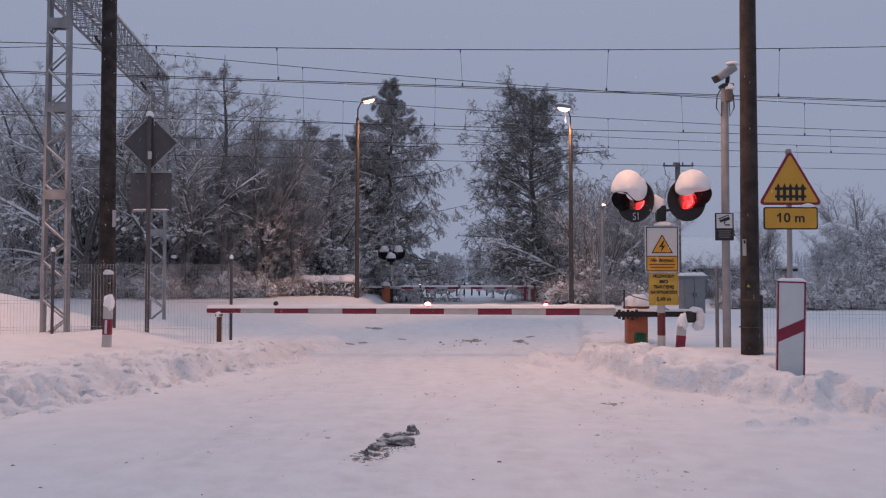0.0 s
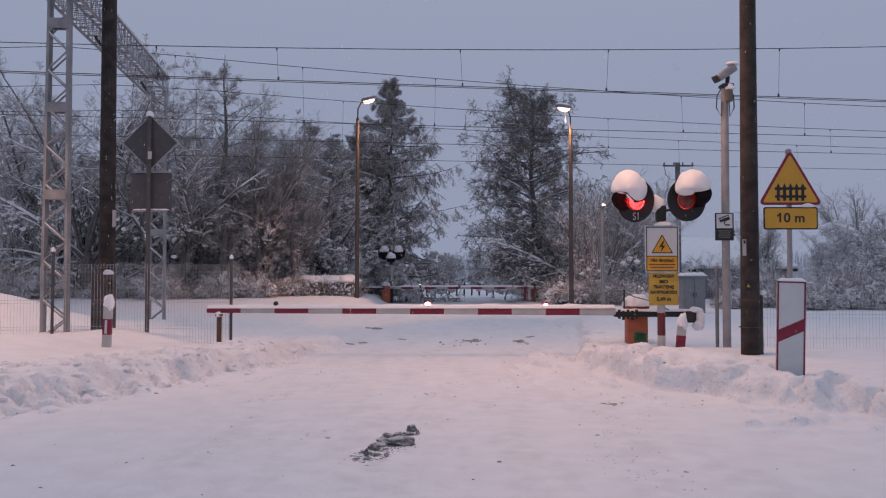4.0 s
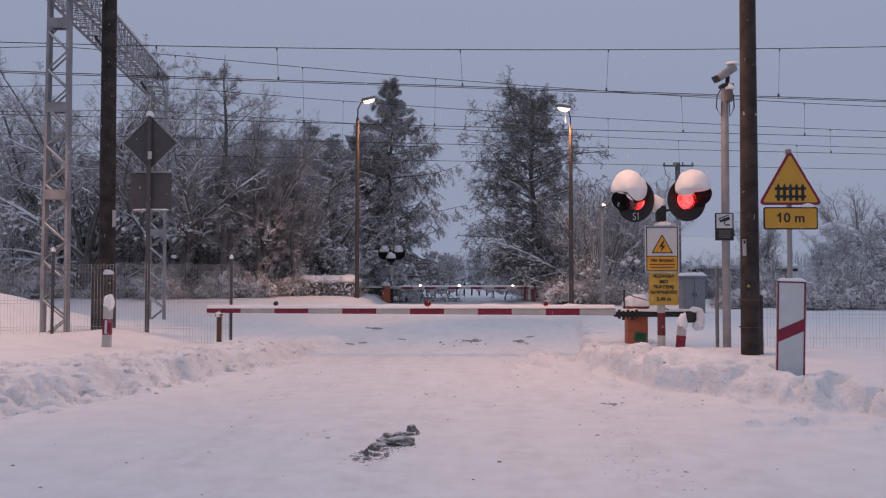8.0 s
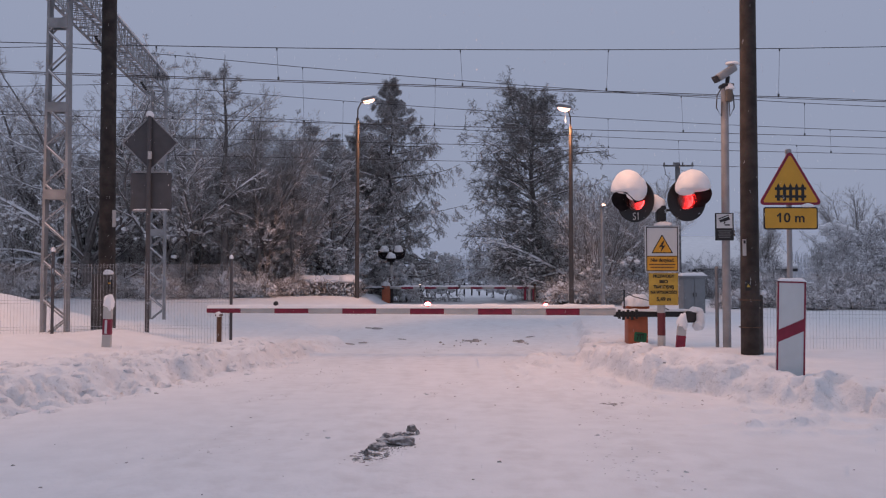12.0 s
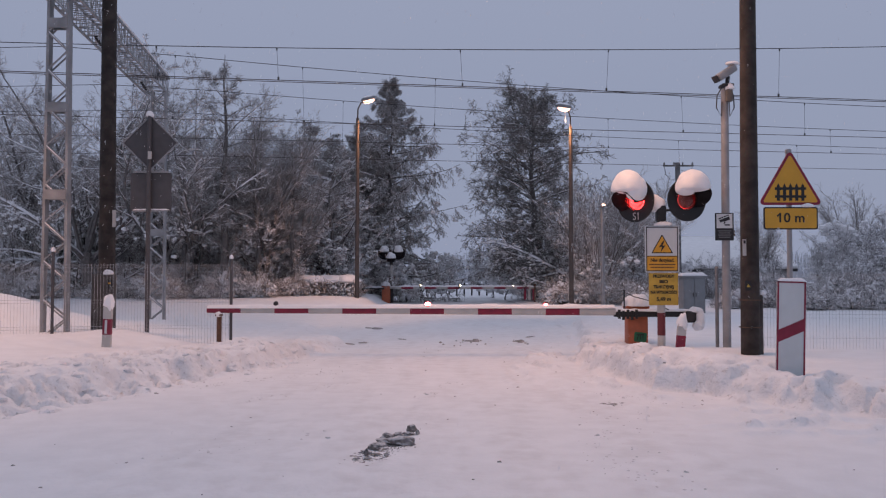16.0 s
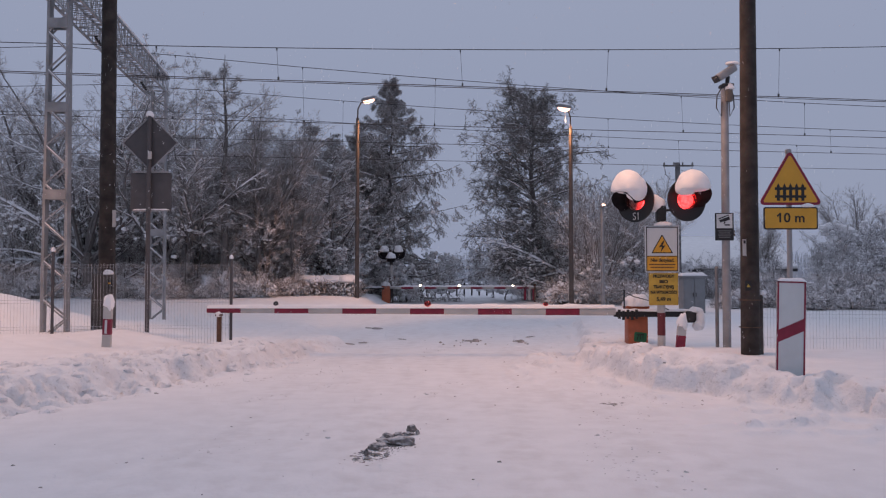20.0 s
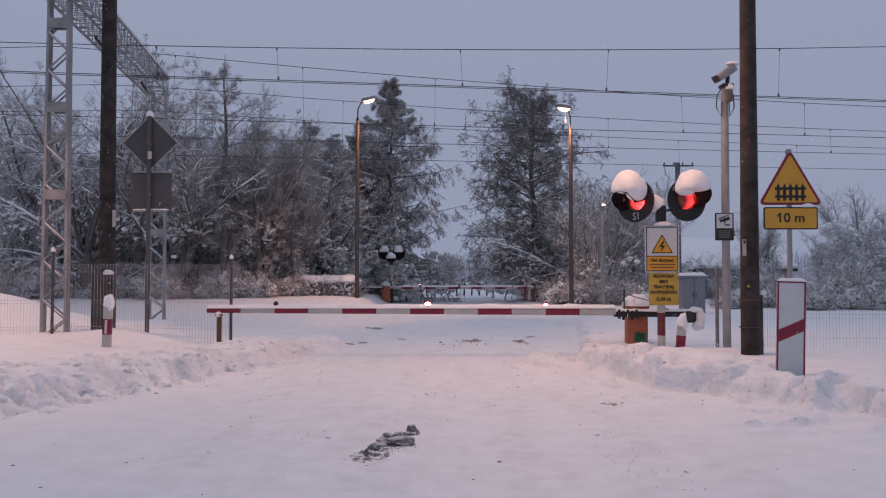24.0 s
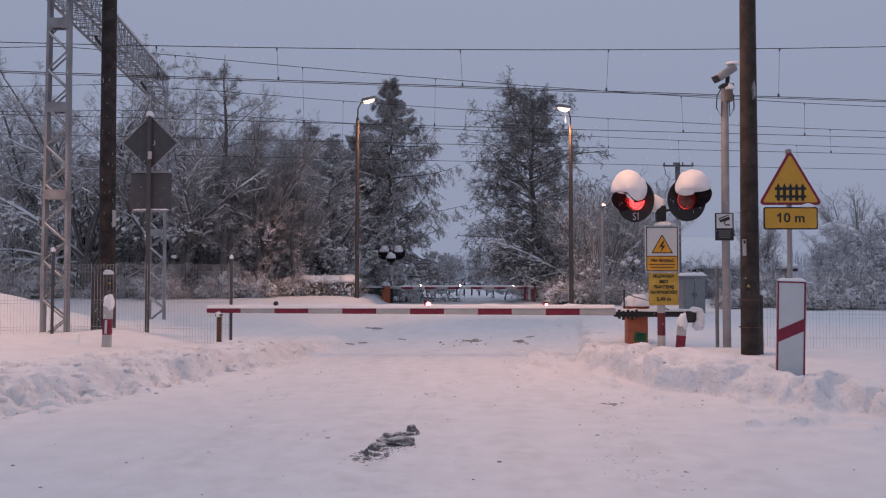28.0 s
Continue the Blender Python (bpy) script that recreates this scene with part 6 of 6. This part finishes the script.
plant(frost_bush, [(-17.0 + 1.15 * i, 33.0 + rng.uniform(-0.4, 0.4), rng.uniform(0.5, 0.75), rng.uniform(0, 360)) for i in range(8)] + [(-20.6 + 0.95 * i + rng.uniform(-0.3, 0.3), 35.0 + rng.uniform(-0.6, 1.6), rng.uniform(1.0, 1.75), rng.uniform(0, 360)) for i in range(13)] + [(14.3, 45, 1.1, 10), (15.7, 46, 1.2, 80), (16.9, 45, 1.25, 150)] + [(11.6 + 0.95 * i, 31.5 + rng.uniform(-1.0, 2.2), rng.uniform(0.75, 1.1), rng.uniform(0, 360)) for i in range(10)]
      + [(12.0 + 1.3 * i, 37.0 + rng.uniform(-1, 2), rng.uniform(1.1, 1.7) if i > 4 else rng.uniform(0.75, 1.0), rng.uniform(0, 360)) for i in range(11)])


def leaning_boughs(seed, place, label, sprays):
    """Broken boughs that fan out low, loaded with snow."""
    r = random.Random(seed)
    t = thing("fallen_boughs", place, label, "branches")
    bent = habit(seg=(0.4, 0.3, 0.2, 0.12), kids=(13, 6, 3, 0), curl=(0.09, 0.15, 0.2, 0.2), lift=(-0.02, -0.03, -0.03, 0), bare=(0.15, 0.1, 0.05, 0), fan=(38, 42, 45, 45), pull=(0, 0, 0, 0), ratio=(0.38, 0.42, 0.5, 0.4), tip=0.010, snow=(0.95, 0.7, 0.4), load=0.026)
    for x, z, dx, dy, dz, length, rad in sprays:
        s, load = Shape(), Shape()
        grow((s, s), load, r, Vector((x, r.uniform(-0.3, 0.3), z)), Vector((dx, dy, dz)).normalized(), length, rad, 0, bent)
        b = part("bough", s, BARK, t, smooth=False)
        part("bough_snow", load, SNOW, b, "thick lines of snow", smooth=False)["kind"] = "stuff"


leaning_boughs(31, pose(7.0, 41.3, 0.1), "broken boughs leaning low under heavy snow",
               ((0.0, 0.9, -1, 0.0, 0.62, 5.4, 0.11), (-0.2, 0.7, -1, -0.05, 0.78, 5.2, 0.09), (0.1, 0.6, -1, 0.2, 0.45, 4.8, 0.07), (-0.4, 0.5, -0.8, -0.1, 1.1, 4.6, 0.06), (0.2, 0.4, -1, -0.1, 0.3, 3.6, 0.05),
                (-0.8, 0.3, -1, 0.1, 0.55, 3.6, 0.05), (0.3, 0.4, 0.35, 0, 1.2, 4.2, 0.05), (0.0, 0.4, -0.3, -0.1, 1.2, 4.4, 0.05), (0.6, 0.3, 0.6, -0.1, 0.8, 3.0, 0.04)))
leaning_boughs(32, pose(-15.2, 34.2, 0.1), "crooked boughs leaning out of the brush under snow",
               ((0.0, 1.7, -1, 0.0, 0.85, 5.6, 0.10), (-0.4, 1.2, -1, 0.1, 0.50, 4.4, 0.08), (0.3, 1.8, 0.4, 0.0, 1.1, 4.2, 0.07), (-0.2, 0.6, -0.8, -0.1, 1.0, 4.8, 0.07), (0.5, 0.6, 0.9, 0.0, 0.8, 3.8, 0.06), (0.2, 0.5, -0.2, 0.1, 1.2, 4.6, 0.06)))


def clipped_hedge():
    t = thing("clipped_hedge", pose(-5.35, 36.5, 0.1), "low clipped hedge under a thick slab of snow", "hedge")
    r = random.Random(4)
    s = Shape()
    for _ in range(300):
        p = Vector((r.uniform(-1.4, 1.4), r.uniform(-0.5, 0.5), r.uniform(0, 0.3)))
        sprout(s, r, p, Vector((r.gauss(0, 0.3), r.gauss(0, 0.3), 1)).normalized(), r.uniform(0.5, 0.95), 0.018, 1, 2, 0.0, (2, 2, 2), 0.008)
    part("crown", s, SHRUB, t, smooth=False)
    tufts = Shape()
    for k in range(190):
        tufts.blob((r.uniform(-1.45, 1.4), r.uniform(-0.75, -0.4), r.uniform(0.1, 1.05)), (r.uniform(0.02, 0.07), 0.04, r.uniform(0.02, 0.075)), 7, 5, 0.5, 0.4, k)
    part("snow_tuft", tufts, SNOW, t, "tufts of snow in the twigs")["kind"] = "stuff"
    part("top_snow", Shape().blob((-0.75, 0, 1.08), (0.78, 0.66, 0.33), 24, 10, 0.3, 0.22, 2.0).blob((0.2, 0, 1.08), (0.80, 0.64, 0.30), 24, 10, 0.3, 0.22, 7.0).blob((0.95, 0, 1.08), (0.62, 0.62, 0.31), 24, 10, 0.3, 0.22, 5.0), SNOW, t, "thick slab of snow")


clipped_hedge()

# far fence posts across the end of the road, and distant hazy woods
for i in range(9):
    x = -1.2 + 0.55 * i
    single("fence_post", Shape().rod([(x, 58.0, 0), (x + 0.02, 58.0, 0.95)], 0.06, 8), DARK_STEEL, "distant dark fence post in the snow", "fence post", "posts across the far road")
single("fence_rail", Shape().rod([(-1.3, 58, 0.8), (3.4, 58, 0.8)], 0.03, 6), DARK_STEEL, "distant dark fence rail in the snow", "fence")
r = random.Random(12)
woods = Shape()
for _ in range(3600):
    a = r.uniform(-0.75, 0.75)
    d = r.uniform(150, 210)
    x, y = d * math.sin(a), d * math.cos(a)
    p = Vector((x, y, 0))
    hh = r.uniform(2.5, 7.5) * (0.8 + 0.5 * noise.noise((a * 9, 0, 0)))
    q = p + Vector((r.gauss(0, 0.6), 0, hh))
    tube3(woods, p, q, 0.22, 0.05)
    for _ in range(4):
        b = p.lerp(q, r.uniform(0.3, 1))
        tube3(woods, b, b + Vector((r.gauss(0, 0.9), 0, r.uniform(0.2, 1.2))), 0.10, 0.03)
single("far_woods", woods, FAR_WOOD, "pale woods on the horizon, haze in their colour", "woods", kind="stuff", smooth=False)


# ---- on the road: dirty ice and crumbs ----
def chunk(x, y, r, mat, seed, label, flat=0.3):
    s = Shape().blob((0, 0, 0), [0.9 * q for q in r], 30, 18, flat, 0.32, seed)
    if r[0] < 0.1:
        s.blob((r[0] * rng.uniform(-0.5, 0.5), r[1] * rng.uniform(-0.5, 0.2), r[2] * 0.3), (r[0] * 0.5, r[1] * 0.5, r[2] * 0.5), 16, 12, 0.7, 0.4, seed + 3)
    ob = single("ice_chunk", s, mat, label, "ice chunk", "dirty ice on the road")
    ob.matrix_basis = pose(x, y, floor_z(x, y) + 0.01, rng.uniform(-8, 8), rng.uniform(-8, 8), rng.uniform(-20, 20))
    return ob


for x, y, r in ((-0.350, 6.66, (0.140, 0.085, 0.068)), (-0.470, 6.80, (0.070, 0.06, 0.072)), (-0.283, 7.20, (0.050, 0.045, 0.058)), (-0.560, 6.50, (0.058, 0.04, 0.045)),
                (-0.604, 6.27, (0.018, 0.02, 0.052)), (-0.225, 7.07, (0.020, 0.02, 0.035)), (-0.40, 7.02, (0.05, 0.04, 0.03)), (-0.58, 6.14, (0.035, 0.02, 0.013)), (-0.66, 6.10, (0.028, 0.02, 0.012)), (-0.44, 6.22, (0.022, 0.02, 0.018)), (-0.425, 6.73, (0.15, 0.07, 0.032)), (-0.515, 6.63, (0.07, 0.05, 0.022)), (-0.30, 7.05, (0.06, 0.04, 0.02)), (-0.61, 6.36, (0.05, 0.04, 0.016)), (-0.53, 6.30, (0.045, 0.025, 0.012))):
    chunk(x, y, r, STONE if max(r) > 0.046 else DIRTY_SNOW, x * 9 + y, "dirty grey ice chunk dropped on the snowy road")
for i in range(26):
    cx, w = (0.45, 0.30) if i < 15 else (1.62, 0.10)
    k = rng.uniform(0.010, 0.028) if i not in (2, 7, 16) else 0.055
    chunk(cx + rng.gauss(0, w), 16.6 + rng.gauss(0, 0.45), (k * 1.3, k, k * 1.1), DIRTY_SNOW, 40 + i * 1.7, "small dark clod of dirty ice on the road")
for x, y, r in ((-1.95, 16.4, (0.16, 0.07, 0.018)), (-1.68, 16.7, (0.12, 0.06, 0.015)), (-1.75, 21.2, (0.17, 0.16, 0.03)), (-2.02, 21.5, (0.10, 0.08, 0.02)), (0.62, 17.2, (0.20, 0.09, 0.02)), (1.62, 17.0, (0.09, 0.05, 0.03)), (-0.9, 17.6, (0.10, 0.05, 0.012)), (2.0, 18.2, (0.12, 0.06, 0.012))):
    chunk(x, y, r, DIRTY_SNOW, x * 7 + y, "flat smear of dirty ice on the snowy crossing")
crumbs = Shape()
for _ in range(100):
    y = 5.0 + 14 * rng.random() ** 1.3
    xl, xr = np.interp(y, *zip(*LEFT_EDGE)), np.interp(y, *zip(*RIGHT_EDGE))
    x = rng.uniform(xl - 0.3, xr + 0.5)
    k = rng.uniform(0.003, 0.010) * (1.8 if rng.random() < 0.12 else 1)
    crumbs.blob((x, y, floor_z(x, y)), (k * 1.4, k, k * 0.8), 7, 4, 0.5, 0.5, x)
for cx, cy, w in ((1.87, 8.75, 0.14),):
    for _ in range(14):
        x, y = cx + rng.gauss(0, w * 0.5), cy + rng.gauss(0, w * 0.35)
        k = rng.uniform(0.006, 0.02)
        crumbs.blob((x, y, floor_z(x, y)), (k * 1.8, k, k * 0.6), 8, 5, 0.5, 0.5, x)
for _ in range(420):
    f = rng.random()
    x, y = -0.36 - 0.26 * f + rng.gauss(0, 0.07), 6.72 - 0.62 * f + rng.gauss(0, 0.09)
    k = rng.uniform(0.002, 0.007) * (2.4 if rng.random() < 0.12 else 1)
    crumbs.blob((x, y, floor_z(x, y)), (k * 1.6, k * 1.2, k * 0.5), 6, 4, 0.5, 0.5, x)
single("dirt_crumbs", crumbs, DIRTY_SNOW, "scattered crumbs of dirt and dirty snow", "dirt", kind="stuff")
# loose snow kicked up by tyres
scuffs = Shape()
for x0, y0, x1, y1, w, n in ((-3.3, 9.9, -1.6, 11.6, 0.10, 120), (-2.3, 8.7, -1.3, 10.6, 0.07, 60), (1.25, 6.0, 1.95, 8.4, 0.20, 150), (1.6, 5.3, 1.2, 6.3, 0.12, 60), (1.9, 9.6, 2.6, 8.6, 0.10, 90), (-2.4, 6.0, -1.0, 7.2, 0.10, 60), (-0.2, 9.2, 0.1, 10.6, 0.15, 40)):
    for _ in range(n):
        f = rng.random()
        x, y = x0 + (x1 - x0) * f + rng.gauss(0, w), y0 + (y1 - y0) * f + rng.gauss(0, w)
        if rng.random() < 0.5:
            continue
        k = rng.uniform(0.002, 0.007) * (2 if rng.random() < 0.06 else 1)
        scuffs.blob((x, y, floor_z(x, y)), (k * 1.8, k * 1.5, k * 0.9), 7, 5, 0.5, 0.9, x * 31)
single("loose_snow", scuffs, TRODDEN, "crumbs of loose snow along faint tyre tracks", "snow", kind="stuff")
clod_meshes = [Shape().blob((0, 0, 0), (1.3, 1.0, 0.75), 12, 8, 0.6, 0.45, 3.7 * k).mesh("snow_clod", SNOW) for k in range(7)]
for i in range(290):
    y = rng.uniform(6.8, 13.5)
    if i % 30:
        x = np.interp(y, *zip(*LEFT_EDGE)) - abs(rng.gauss(0.7, 0.6))
    else:
        x = np.interp(y, *zip(*RIGHT_EDGE)) + abs(rng.gauss(0.2, 0.25))
    k = rng.uniform(0.02, 0.10) * rng.uniform(0.3, 1.0) * (1.0 if i % 30 else 0.6)
    ob = tagged(new("snow_clod", clod_meshes[i % 7]), "broken clod of ploughed snow on the bank", "snow clod", "clods on the snow banks")
    ob.matrix_basis = pose(x, y, floor_z(x, y) - 0.45 * k, rng.uniform(-25, 25), rng.uniform(-25, 25), rng.uniform(0, 360)) @ Matrix.Scale(k, 4)

# ---- falling snow ----
FALL = ((0.85, 0.10), (1.05, -0.05), (0.95, 0.22))
flakes = []
for g, (v, drift) in enumerate(FALL):
    r = random.Random(70 + g)
    s = Shape()
    for i in range(6000):
        y = 2.2 + 12.5 * r.random() ** 0.6 if i % 60 else r.uniform(1.0, 2.2)
        x = r.uniform(-0.62, 0.62) * y - drift * 14
        z = r.uniform(0.0, 7.0 + v * 28)
        k = r.uniform(0.003, 0.010)
        a, b = Vector((r.gauss(0, 1), r.gauss(0, 1), r.gauss(0, 1))).normalized() * k, Vector((r.gauss(0, 1), r.gauss(0, 1), r.gauss(0, 1))).normalized() * k
        c = Vector((x + drift * z / v, y, z))
        e = a.cross(b).normalized() * k * 0.7
        s.add([c - a, c + a, c + b, c + e], [(0, 1, 2), (0, 3, 1), (1, 3, 2), (2, 3, 0)])
    flakes.append((single("snowfall", s, SNOW, "small snowflakes drifting down through the dusk", "snowflakes", kind="stuff", smooth=False), v, drift))


# ---- what moves: blinking lamps and falling snow ----
PERIOD, FIRST = 0.9214, 0.73
# turn of the core away from the road against the part of the cycle
FADE = ((0.0, 0), (0.10, 20), (0.20, 66), (0.30, 104), (0.40, 136), (0.50, 165), (0.58, 180), (0.65, 172), (0.72, 115), (0.80, 52), (0.88, 14))
SNAP = ((0.0, 0), (0.38, 0), (0.42, 80), (0.46, 160), (0.50, 180), (0.86, 180), (0.90, 110), (0.94, 30))


def blink_rows(place, table, shift):
    """Half turns to and fro: lit side to the front, then to the back."""
    rows = []
    for n in range(-2, 33):
        for f, a in table:
            t = FIRST + (n + f + shift) * PERIOD
            if 0.0 < t < 28.0:
                rows.append((t, a))
    at = lambda t: float(np.interp(((t - FIRST) / PERIOD - shift) % 1.0, [f for f, _ in table] + [1.0], [a for _, a in table] + [table[0][1]]))
    rows = [(0.0, at(0.0))] + [q for q in rows if 0.03 < q[0] < 27.97] + [(28.0, at(28.0))]
    return [(t, pose(*place, 0, 0, a)) for t, a in rows]


def motions():
    for key, table, shift in (("right", FADE, 0.0), ("left", FADE, 0.5), ("near", SNAP, 0.19), ("far", SNAP, -0.31)):
        for core, place in lamps[key]:
            walk(core, blink_rows(place, table, shift))
    for ob, v, drift in flakes:
        walk(ob, [(0.0, pose(0, 0, 0)), (28.0, pose(-drift * 28, 0, -v * 28))])


motions()
